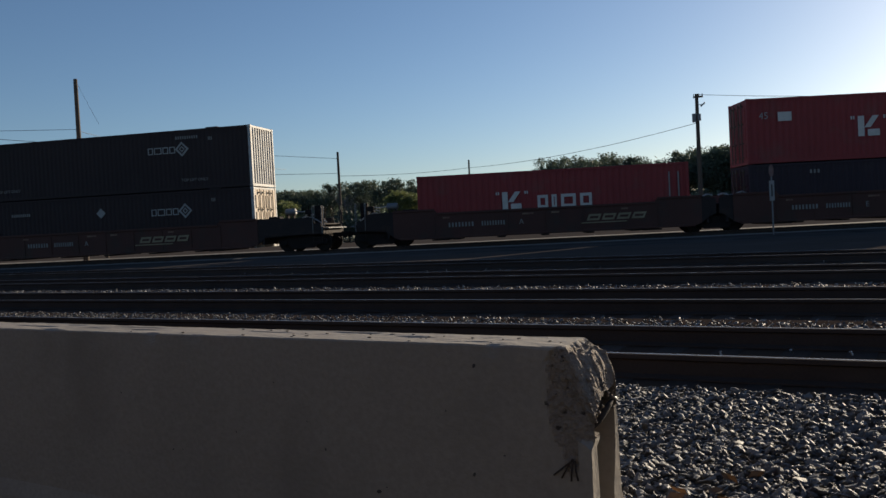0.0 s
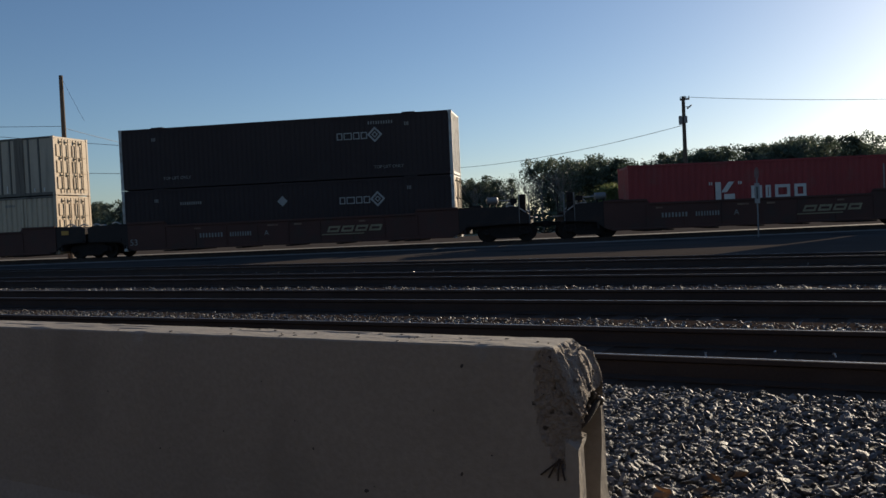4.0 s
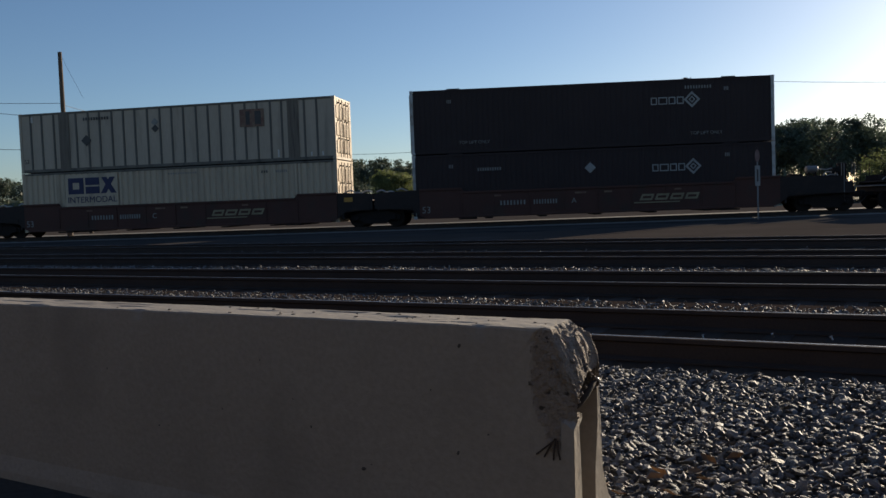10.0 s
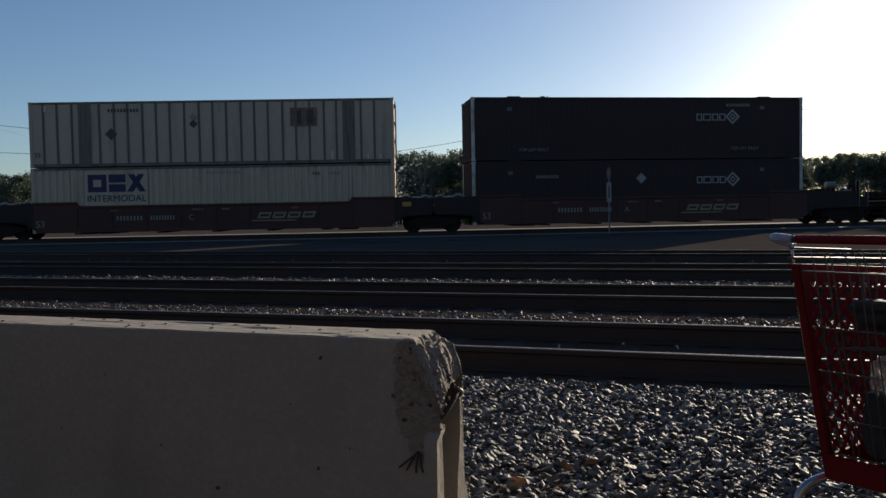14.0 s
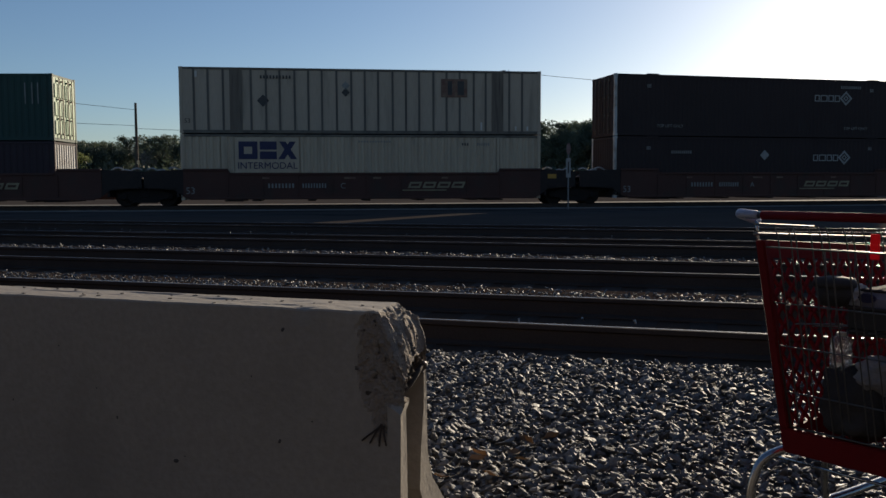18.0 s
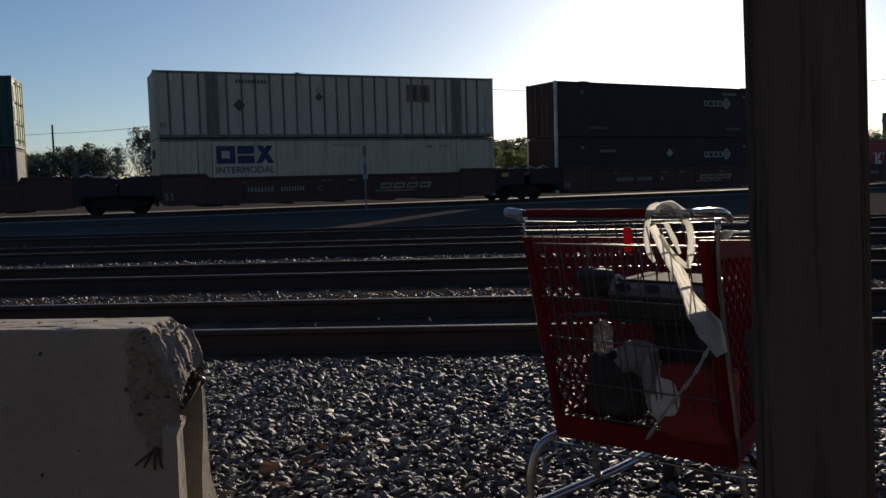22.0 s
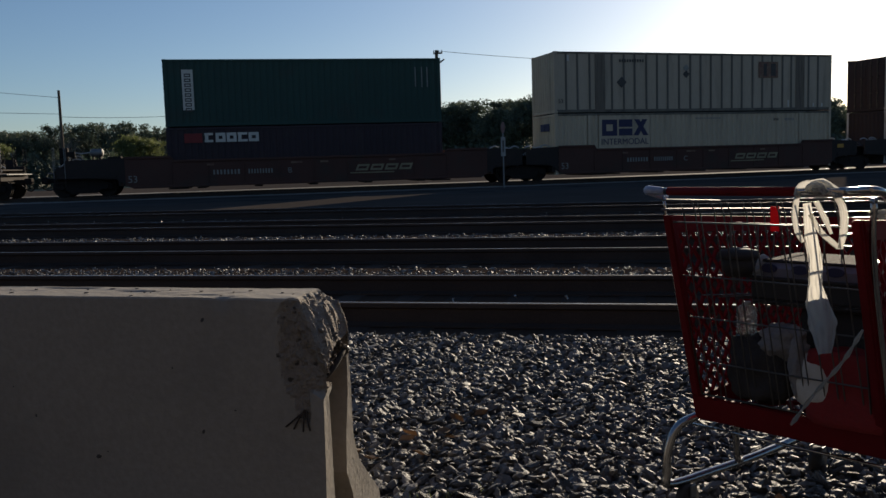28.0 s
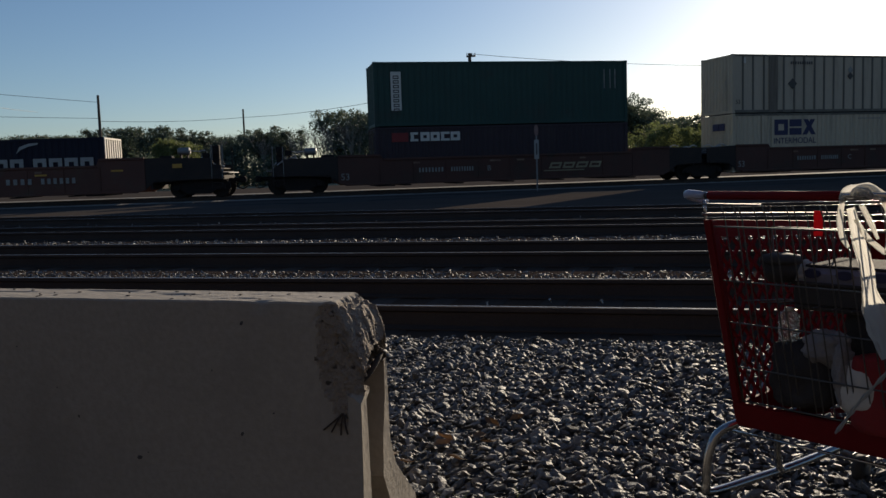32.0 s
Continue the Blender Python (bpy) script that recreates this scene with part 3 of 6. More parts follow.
# ---- concrete barrier with a broken corner ----
def barrier():
    ob = thing("concrete_barrier", "weathered concrete road barrier with a broken spalled corner", "barrier", pose(-0.80, 2.11, 0, 0, 0, -1.8))
    # profile in y, z; near face upright, far face flares at the foot
    prof = [(-0.05, 0.0), (-0.046, 0.03), (-0.024, 0.09), (-0.014, 0.25), (0.0, 0.725), (0.004, 0.73), (0.18, 0.73), (0.188, 0.72), (0.198, 0.30), (0.24, 0.21), (0.40, 0.06), (0.42, 0.0)]
    fine = []
    for (y0, z0), (y1, z1) in zip(prof, prof[1:]):
        n = max(1, int(math.hypot(y1 - y0, z1 - z0) / 0.011))
        fine += [(y0 + (y1 - y0) * k / n, z0 + (z1 - z0) * k / n) for k in range(n)]
    fine.append(prof[-1])
    xs = [-4.0 + 0.035 * i for i in range(100)] + [-0.5 + 0.0125 * i for i in range(26)] + [-0.18 + 0.006 * i for i in range(31)]

    def step(v):
        v = min(1.0, max(0.0, v))
        return v * v * (3 - 2 * v)

    def spall(x, y, z):
        """How far a point lies inside the broken patch of the near face, 0 to 1."""
        e = 0.022 * noise.noise(Vector((x * 16, 3, z * 16))) + 0.012 * noise.noise(Vector((x * 45, 3, z * 45)))
        left = np.interp(z, [0.40, 0.45, 0.545, 0.62, 0.70, 0.73], [-0.06, -0.10, -0.127, -0.137, -0.137, -0.11])
        right = 1.0 if z > 0.5 else -0.035
        return step((x - left + e) / 0.024) * step((z - 0.405 + e) / 0.024) * step((right - x) / 0.01) * step(1 - y / 0.05)

    def top_edge(x, y):
        p = Vector((x * 40, y * 40, 2))
        return np.interp(x + 0.010 * noise.noise(p) + 0.012 * noise.noise(p * 0.45), [-0.076, -0.062, -0.04, -0.02, -0.008, 0.0], [0.73, 0.716, 0.702, 0.682, 0.655, 0.60])

    def worn(x, y, z):
        p = Vector((x * 9, y * 9, z * 9))
        k = spall(x, y, z)
        if k > 0:
            y += k * (0.009 + 0.004 * noise.noise(p * 2.2) + 0.003 * noise.noise(p * 6) + 0.003 * noise.noise(p * 13) + 0.007 * (0.25 - abs(noise.noise(p * 7 + Vector((3, 0, 4))))) + 0.014 * step((x + 0.03) / 0.03))
        if z > 0.45 and x > -0.08:
            t = top_edge(x, y)
            t -= 0.085 * step((0.735 - t) / 0.06) * (1 - min(1.0, max(0.0, y) / 0.15)) ** 1.8
            z = 0.45 + (z - 0.45) * (t - 0.45) / 0.28
            if t < 0.725:
                k = step((z - 0.5) / 0.1)
                y += k * (0.005 * noise.noise(p * 5 + Vector((9, 0, 0))) + 0.004 * noise.noise(p * 11) + 0.004 * noise.noise(p * 19))
                z += k * (0.012 * abs(noise.noise(p * 4.5)) + 0.012 * abs(noise.noise(p * 9 + Vector((0, 5, 0)))) + 0.004 * noise.noise(p * 18) - 0.006)
                x += k * 0.006 * noise.noise(p * 8 + Vector((0, 0, 7)))
        if z > 0.68 and y < 0.03:
            chip = max(0.0, noise.noise(Vector((x * 5, 2, 7))) + 0.5 * noise.noise(Vector((x * 17, 2, 7))) - 0.22) * step((z - 0.68) / 0.05) * step(1 - y / 0.03)
            y += 0.035 * chip
            z -= 0.022 * chip
        if z > 0.7:
            z += 0.002 * noise.noise(Vector((x * 14, y * 30, 3))) - max(0, noise.noise(Vector((x * 4, 8, y * 40))) - 0.35) * 0.02
        return Vector((x, y, z))

    bm = bmesh.new()
    rings = [[bm.verts.new(worn(x, y, z)) for y, z in fine] for x in xs]
    for a, b in zip(rings, rings[1:]):
        for k in range(len(fine) - 1):
            bm.faces.new((a[k], b[k], b[k + 1], a[k + 1]))
    # end face in upright columns: front lip, keyway set back, back lip
    rows = 60
    cols = []
    for kind, f in [("front", 0.0), ("front", 0.5), ("front", 1.0)] + [("key", k / 8) for k in range(9)] + [("back", 0.0), ("back", 0.5), ("back", 1.0)]:
        col = []
        for j in range(rows + 1):
            z = 0.73 * j / rows
            lo = np.interp(z, [q[1] for q in prof[:6]], [q[0] for q in prof[:6]])
            hi = np.interp(-z, [-q[1] for q in prof[6:]], [q[0] for q in prof[6:]])
            w = worn(0.0, lo, z)
            lo, zm = w.y, w.z
            a = lo + np.interp(zm, [0.0, 0.19, 0.49, 0.58], [0.08, 0.06, 0.036, 0.03])
            b = hi - np.interp(zm, [0.0, 0.14, 0.3, 0.44, 0.58], [0.24, 0.14, 0.055, 0.024, 0.012])
            y0, y1, x = {"front": (lo, a, 0.0), "key": (a, b, -0.085), "back": (b, hi, 0.0)}[kind]
            y = y0 + (y1 - y0) * f
            r = noise.noise(Vector((y * 45, z * 45, 5)))
            if kind == "front" and zm > 0.495:
                x = -0.03 - 0.012 * r
            if zm > 0.53 and kind != "back":
                x = -0.02 * (1 - (zm - 0.53) / 0.05) - 0.01 * abs(r)
            if kind == "front" and f == 0.0 or kind == "back" and f == 1.0:
                x += 0.001
            x -= 0.002 * abs(noise.noise(Vector((y * 70, z * 20, 1))))
            col.append(bm.verts.new((x, y, zm)))
        cols.append(col)
    for a, b in zip(cols, cols[1:]):
        for k in range(rows):
            bm.faces.new((a[k], b[k], b[k + 1], a[k + 1]))
    bmesh.ops.recalc_face_normals(bm, faces=bm.faces)
    body = part("body", bm, CONCRETE, ob)
    body.data.materials.append(AGGREGATE)
    for f in body.data.polygons:
        c = f.center
        if (c.y < 0.07 and spall(c.x, 0.0, min(0.729, c.z + 0.02)) > 0.4 and c.z < 0.72) or (c.x > -0.075 and c.z > 0.53 and c.z > top_edge(c.x, c.y) - 0.16 and top_edge(c.x, c.y) < 0.725):
            f.material_index = 1
    ra = random.Random(3)
    bm = bmesh.new()
    for k in range(70):
        x, z = -abs(ra.gauss(0, 0.075)), 0.70 - abs(ra.gauss(0, 0.13))
        if z < 0.45 or spall(x, 0.0, z) < 0.8:
            continue
        w = worn(x, 0.0, z)
        bmesh.ops.create_icosphere(bm, subdivisions=1, radius=ra.uniform(0.004, 0.009), matrix=Matrix.Translation((w.x, w.y + 0.001, w.z)) @ pose(0, 0, 0, ra.uniform(0, 90), ra.uniform(0, 90), 0) @ Matrix.Diagonal((1.2, 0.7, 1, 1)))
    for k in range(110):
        w = worn(-ra.uniform(0.0, 0.07), ra.uniform(0.0, 0.17), ra.uniform(0.66, 0.73))
        bmesh.ops.create_icosphere(bm, subdivisions=1, radius=ra.uniform(0.003, 0.0085), matrix=Matrix.Translation(w) @ pose(0, 0, 0, ra.uniform(0, 90), ra.uniform(0, 90), 0) @ Matrix.Diagonal((1.2, 0.8, 0.8, 1)))
    tagged(part("aggregate", bm, AGGREGATE, ob, "pebbles exposed in the broken concrete"), kind="stuff")
    # bent rebar ends at the break
    for k, (x, z, dx, dz) in enumerate(((-0.058, 0.425, -0.052, -0.042), (-0.057, 0.43, -0.030, -0.052), (-0.054, 0.43, -0.006, -0.058), (-0.05, 0.425, 0.010, -0.05))):
        bm = bmesh.new()
        add_path_tube(bm, [(x, -0.004, z), (x + dx * 0.5, -0.014, z + dz * 0.5), (x + dx, -0.013, z + dz)], 0.0025, 6)
        part("rebar", bm, RAIL_STEEL, ob, "rusted bent rebar end")
    # pits where stones fell out of the broken patch, shade painted as dark blobs
    bm = bmesh.new()
    for k in range(60):
        x, z = -ra.uniform(0.0, 0.13), ra.uniform(0.46, 0.71)
        if spall(x, 0.0, z) < 0.9 or z > top_edge(x, 0.0) - 0.02:
            continue
        w = worn(x, 0.0, z)
        bmesh.ops.create_icosphere(bm, subdivisions=1, radius=ra.uniform(0.0025, 0.006), matrix=Matrix.Translation(w) @ Matrix.Diagonal((1.3, 0.3, 0.8, 1)))
    tagged(part("pit_shade", bm, MARK_DARK, ob, "dark blobs painting the shade of pits in the broken patch"), kind="stuff")
    # grit and dead leaves lying on the top
    bm = bmesh.new()
    for k in range(34):
        x, y = -abs(ra.gauss(0.1, 1.3)), ra.uniform(0.015, 0.165)
        if x > -0.1 or x < -3.9:
            continue
        bmesh.ops.create_icosphere(bm, subdivisions=1, radius=ra.uniform(0.002, 0.005), matrix=Matrix.Translation((x, y, 0.7312)) @ pose(0, 0, 0, 0, 0, ra.uniform(0, 180)) @ Matrix.Diagonal((ra.uniform(1, 2.4), 1, 0.5, 1)))
    tagged(part("grit", bm, MARK_DARK, ob, "dark grit lying on the barrier's top"), kind="stuff")
    # made-up dark tube for the shaded pocket atop the keyway, bright end as glint
    bm = bmesh.new()
    add_path_tube(bm, smooth_path([(-0.028, 0.055, 0.495), (-0.012, 0.09, 0.52), (-0.004, 0.135, 0.548), (-0.004, 0.168, 0.558)], 5), [0.004 + 0.005 * math.sin(math.pi * (k + 1) / 17) for k in range(16)], 8)
    pocket = part("lifting_hook", bm, POCKET_DARK, ob, "dark tube standing in for a shaded pocket", True)
    bm = bmesh.new()
    add_path_tube(bm, [(-0.004, 0.165, 0.562), (0.0, 0.178, 0.563), (0.001, 0.190, 0.556)], 0.0045, 8)
    part("pocket_glint", bm, GALV, pocket, "bright piece standing in for a glint", True)
    # air holes and pits in the face: flat dark blobs colour in their shade
    for x, y, z, r in ((-0.35, -0.001, 0.668, 0.009), (-0.36, -0.010, 0.356, 0.009), (-0.70, -0.013, 0.267, 0.011), (-0.906, -0.010, 0.377, 0.006), (-0.449, -0.005, 0.532, 0.005), (-0.67, -0.012, 0.283, 0.006), (-0.50, -0.010, 0.34, 0.004), (-0.98, -0.007, 0.46, 0.005), (-1.3, -0.009, 0.4, 0.005), (-1.9, -0.006, 0.5, 0.006), (-1.62, -0.011, 0.31, 0.008), (-1.57, -0.011, 0.315, 0.006), (-1.12, -0.004, 0.58, 0.004), (-0.26, -0.009, 0.42, 0.004), (-1.55, -0.005, 0.52, 0.004)):
        bm = bmesh.new()
        bmesh.ops.create_icosphere(bm, subdivisions=1, radius=r * 0.8, matrix=Matrix.Translation((x, y, z)) @ pose(0, 0, 0, 0, 400 * x, 0) @ Matrix.Diagonal((0.8, 0.3, 1.25, 1)))
        part("pit_shade", bm, MARK_DARK, ob, "dark blob painting the shade of a pit in the concrete")
    return ob


barrier()

# ---- wooden post ----
post = thing("wooden_post", "thick weathered brown wooden post standing in the gravel", "post", pose(0.573, 1.54, 0, 0, -1.5, -18.8))
bm = bmesh.new()
add_box(bm, -0.091, 0.091, -0.09, 0.09, -0.05, 3.6)
bmesh.ops.bevel(bm, geom=[e for e in bm.edges if abs(e.verts[0].co.z - e.verts[1].co.z) > 1], offset=0.014, segments=2, affect="EDGES")
part("shaft", bm, POST_WOOD, post)


# ---- containers ----
def corrugated(L, z0, z1, pitch, depth, back):
    """An upright corrugated plate along x: faces -y, ribs towards it, flat behind."""
    bm = bmesh.new()
    xs = []
    n = max(2, round(L / pitch))
    p = L / n
    for i in range(n):
        x = -L / 2 + i * p
        xs += [(x, 0), (x + 0.3 * p, 0), (x + 0.5 * p, depth), (x + 0.8 * p, depth)]
    xs.append((L / 2, 0))
    rows = [[bm.verts.new((x, y, z)) for x, y in xs] for z in (z0, z1)]
    for i in range(len(xs) - 1):
        bm.faces.new((rows[0][i], rows[0][i + 1], rows[1][i + 1], rows[1][i]))
    q = [bm.verts.new((x, back, z)) for x, z in ((-L / 2, z0), (L / 2, z0), (L / 2, z1), (-L / 2, z1))]
    bm.faces.new(q[::-1])
    bm.faces.new([*rows[1], q[2], q[3]])
    bm.faces.new([*rows[0][::-1], q[0], q[1]])
    bm.faces.new((rows[0][0], rows[1][0], q[3], q[0]))
    bm.faces.new((rows[1][-1], rows[0][-1], q[1], q[2]))
    return bm


GRIME = mat("grimy_pale_rail_paint", (0.17, 0.145, 0.115), (0.09, 0.075, 0.06), 0.8, 0, 1.5, 20, 0.2, stain=(0.05, 0.04, 0.034), stain_scale=2.2)
ROD_DARK = mat("dark_lock_rod", (0.10, 0.075, 0.05), (0.06, 0.05, 0.04), 0.6, 0.3, 4, 30, 0.1)


def container(name, label, L, H, W, paint, post_paint, end_right, end_left, paint_right, paint_left, style="corrugated", roof=None, rail_paint=None):
    ob = thing(name, label, "container", group="containers on the train")
    h, w = L / 2, W / 2
    pitch, depth = {"fine": (0.24, 0.024), "deep": (0.3, 0.06)}.get(style, (0.278, 0.036))
    if style == "ribs":
        near = box(-h + 0.08, h - 0.08, -w + 0.03, -w + 0.07, 0.14, H - 0.1)
    else:
        near = corrugated(L - 0.16, 0.14, H - 0.1, pitch, depth, 0.075)
        bmesh.ops.translate(near, verts=near.verts, vec=(0, -w + 0.012, 0))
    part("side_panel", near, paint, ob)
    far = corrugated(L - 0.16, 0.14, H - 0.1, pitch, depth, 0.075)
    bmesh.ops.rotate(far, verts=far.verts, cent=(0, 0, 0), matrix=Matrix.Rotation(math.pi, 3, "Z"))
    bmesh.ops.translate(far, verts=far.verts, vec=(0, w - 0.012, 0))
    part("side_panel", far, paint, ob)
    for s in (-1, 1):
        part("top_rail", box(-h + 0.1, h - 0.1, s * w - 0.04, s * w + 0.0, H - 0.11, H - 0.01, 0.008) if s > 0 else box(-h + 0.1, h - 0.1, -w, -w + 0.04, H - 0.11, H - 0.01, 0.008), rail_paint or paint, ob)
        part("bottom_rail", box(-h + 0.1, h - 0.1, w - 0.05, w, 0.02, 0.16, 0.008) if s > 0 else box(-h + 0.1, h - 0.1, -w, -w + 0.05, 0.02, 0.16, 0.008), rail_paint or paint, ob)
        for e in (-1, 1):
            x0, x1 = sorted((e * h, e * (h - 0.14)))
            y0, y1 = sorted((s * (w + 0.004), s * (w - 0.12)))
            part("corner_post", box(x0, x1, y0, y1, 0.1, H - 0.1, 0.01), post_paint, ob)
            for z0, z1 in ((0.0, 0.12), (H - 0.12, H)):
                xx0, xx1 = sorted((e * (h + 0.008), e * (h - 0.17)))
                yy0, yy1 = sorted((s * (w + 0.008), s * (w - 0.15)))
                part("corner_casting", box(xx0, xx1, yy0, yy1, z0, z1, 0.012), post_paint, ob)
    part("roof", box(-h + 0.12, h - 0.12, -w + 0.04, w - 0.04, H - 0.09, H - 0.04), roof or paint, ob)
    part("floor", box(-h + 0.12, h - 0.12, -w + 0.05, w - 0.05, 0.04, 0.15), TRUCK_STEEL, ob)
    for e, kind, pm in ((1, end_right, paint_right), (-1, end_left, paint_left)):
        turn = Matrix.Rotation(math.pi / 2 * e, 4, "Z")
        move = Matrix.Translation((e * (h - 0.015), 0, 0)) @ turn
        if kind == "doors":
            for s in (-1, 1):
                x0, x1 = sorted((s * 0.01, s * (w - 0.13)))
                bm = box(x0, x1, 0.0, 0.05, 0.14, H - 0.12)
                for k in range(3):
                    zz = 0.3 + k * (H - 0.5) / 3
                    add_box(bm, x0 + 0.07, x1 - 0.07, -0.035, 0.004, zz, zz + (H - 0.5) / 3 - 0.2, 0.012)
                bm.transform(move)
                door = part("door", bm, pm, ob)
                for r in (0.28, 0.68):
                    bm = bmesh.new()
                    x = s * r * (w / 1.2)
                    add_tube(bm, (x, -0.075, 0.12), (x, -0.075, H - 0.12), 0.024, sides=6)
                    for zz in (0.3, 0.95, H * 0.62, H - 0.3):
                        add_box(bm, x - 0.06, x + 0.06, -0.085, -0.005, zz, zz + 0.06)
                    bm.transform(move)
                    part("lock_rod", bm, ROD_DARK, door)
        else:
            bm = corrugated(2 * w - 0.24, 0.14, H - 0.12, 0.25, 0.045, 0.08)
            bm.transform(move)
            part("end_panel", bm, pm, ob)
        for z0, z1 in ((0.01, 0.14), (H - 0.12, H - 0.02)):
            bm = box(-w + 0.13, w - 0.13, -0.005, 0.08, z0, z1, 0.008)
            bm.transform(move)
            part("end_beam", bm, post_paint, ob)
    return ob


def plate(ob, x0, x1, z0, z1, material, y, name="marking", label="", slant=0.0, bulge=0.004):
    bm = bmesh.new()
    add_prism(bm, [(x0, z0), (x1, z0), (x1 + slant, z1), (x0 + slant, z1)], y - bulge, y + 0.012)
    return part(name, bm, material, ob, label)


def add_frame(bm, outer, inner, y0, y1):
    """A flat frame between two outlines in x, z, of one piece."""
    a, b, c, d = [[bm.verts.new((x, y, z)) for x, z in loop] for loop, y in ((outer, y0), (inner, y0), (outer, y1), (inner, y1))]
    n = len(outer)
    for i in range(n):
        j = (i + 1) % n
        for q in ((a[i], a[j], b[j], b[i]), (c[i], d[i], d[j], c[j]), (a[i], c[i], c[j], a[j]), (b[i], b[j], d[j], d[i])):
            bm.faces.new(q)
    bmesh.ops.recalc_face_normals(bm, faces=bm.faces)


def ring_block(ob, x0, x1, z0, z1, t, material, y, slant=0.0, label=""):
    """A letter-sized plain block with a hole."""
    def lean(x, z):
        return x + slant * (z - z0) / (z1 - z0), z
    outer = [lean(x, z) for x, z in ((x0, z0), (x1, z0), (x1, z1), (x0, z1))]
    inner = [lean(x, z) for x, z in ((x0 + t, z0 + t), (x1 - t, z0 + t), (x1 - t, z1 - t), (x0 + t, z1 - t))]
    bm = bmesh.new()
    add_frame(bm, outer, inner, y - 0.004, y + 0.012)
    return part("marking", bm, material, ob, label)


def diamond(ob, x, z, r, material, y, hole=0.0, name="placard", label=""):
    bm = bmesh.new()
    if hole:
        corners = ((1, 0), (0, 1), (-1, 0), (0, -1))
        add_frame(bm, [(x + r * u, z + r * v) for u, v in corners], [(x + hole * u, z + hole * v) for u, v in corners], y - 0.004, y + 0.012)
    else:
        add_prism(bm, [(x + r, z), (x, z + r), (x - r, z), (x, z - r)], y - 0.004, y + 0.012)
    return part(name, bm, material, ob, label)


def bars(ob, x0, x1, z, h, n, material, y, label="small faded painted bar"):
    step = (x1 - x0) / n
    for i in range(n):
        part("marking", box(x0 + i * step, x0 + (i + 0.52) * step, y - 0.004, y + 0.008, z, z + h), material, ob, label)


FLOOR = 0.46
STACKS = []      # things that ride: thing, place along the train, height


def ride(ob, u, z):
    STACKS.append((ob, u, z))
    return ob


def facing(x, z, y):
    return pose(x, y, z, 90, 0, 0)


# navy pair with pale corner posts
UM_U = 8.08
for k in (0, 1):
    um = container("navy_container", "navy blue corrugated 53-foot container with pale corner posts" + (", stacked on another" if k else ", in the well"), 16.15, 2.9, 2.59, NAVY, GREY_POST,
                   "doors" if k == 0 else "corrugated", "corrugated" if k == 0 else "doors", GREY_POST if k else OFFWHITE, NAVY, "fine")
    ride(um, UM_U, FLOOR + 2.92 * k)
    # the rear end is dark: beams of both, and the far corner of the upper one
    for ob in um.children:
        mid = sum((v.co for v in ob.data.vertices), Vector()) / len(ob.data.vertices)
        if mid.x < -7.5 and (ob.name.startswith("end_beam") or (k and mid.y > 0.5 and ob.name.startswith("corner"))):
            ob.data.materials[0] = NAVY
    y = -1.30
    zc = 1.93 if k == 0 else 1.96
    for i, (a, b) in enumerate(((0, 0.27), (0.33, 0.72), (0.78, 1.08), (1.14, 1.44))):
        ring_block(um, 2.70 + a, 2.70 + b, zc - 0.16, zc + 0.16, 0.045, MARK_DIM, y, 0.0, "plain white block of a painted logo")
    diamond(um, 4.50, zc + 0.02, 0.36, MARK_DIM, y, 0.24, "marking", "white outlined diamond")
    diamond(um, 4.50, zc + 0.02, 0.15, MARK_DIM, y, 0.08, "marking", "small white outlined diamond")
    if k:
        text("TOP LIFT ONLY", 0.2, MARK_GREY, um, facing(-5.2, 0.48, y - 0.004), label="faded white words")
        text("TOP LIFT ONLY", 0.2, MARK_GREY, um, facing(5.1, 0.48, y - 0.004), label="faded white words")
        bars(um, 4.2, 5.4, 2.45, 0.14, 10, MARK_GREY, y)
    else:
        diamond(um, -0.05, 2.05, 0.25, MARK_DIM, y, 0, "placard", "white diamond placard")
        bars(um, -5.1, -4.0, 2.1, 0.14, 10, MARK_GREY, y)
    for x, z in ((-6.4, 2.35), (5.9, 2.4)):
        bars(um, x, x + 0.22, z - 0.08, 0.16, 3, MARK_GREY, y)
    for x in (-6.1, 6.1):
        part("lifting_block", box(x - 0.3, x + 0.3, -1.31, -1.1, 2.86, 2.93, 0.01), NAVY, um)

# pale pair: ribbed above, corrugated with a blue logo below
CS_U = -11.54
cs = container("white_container", "off-white corrugated 53-foot container with a faded blue logo", 16.15, 2.9, 2.59, OFFWHITE, OFFWHITE, "doors", "corrugated", OFFWHITE, OFFWHITE, "deep", rail_paint=GRIME)
ride(cs, CS_U, FLOOR)
y = -1.305
plate(cs, -5.75, -2.95, 1.0, 2.75, OFFWHITE, -1.296, "logo_panel", "smooth off-white panel behind the logo")
plate(cs, -6.33, -6.19, 0.15, 2.8, OFFWHITE, -1.30, "lifting_post", "off-white lifting post")
plate(cs, 6.02, 6.14, 0.15, 2.8, OFFWHITE, -1.30, "lifting_post", "off-white lifting post")
lx, lz, lh = -5.58, 1.80, 0.78
ring_block(cs, lx, lx + 0.82, lz, lz + lh, 0.23, MARK_BLUE, y - 0.01, 0.0, "navy ring of a painted logo")
plate(cs, lx + 0.92, lx + 1.66, lz + 0.42, lz + lh, MARK_BLUE, y - 0.01, label="navy block of a painted logo")
plate(cs, lx + 0.92, lx + 1.66, lz, lz + 0.34, MARK_BLUE, y - 0.01, label="navy block of a painted logo")
plate(cs, lx + 1.72, lx + 2.0, lz, lz + lh, MARK_BLUE, y - 0.01, slant=0.5, label="navy slanted bar of a painted logo")
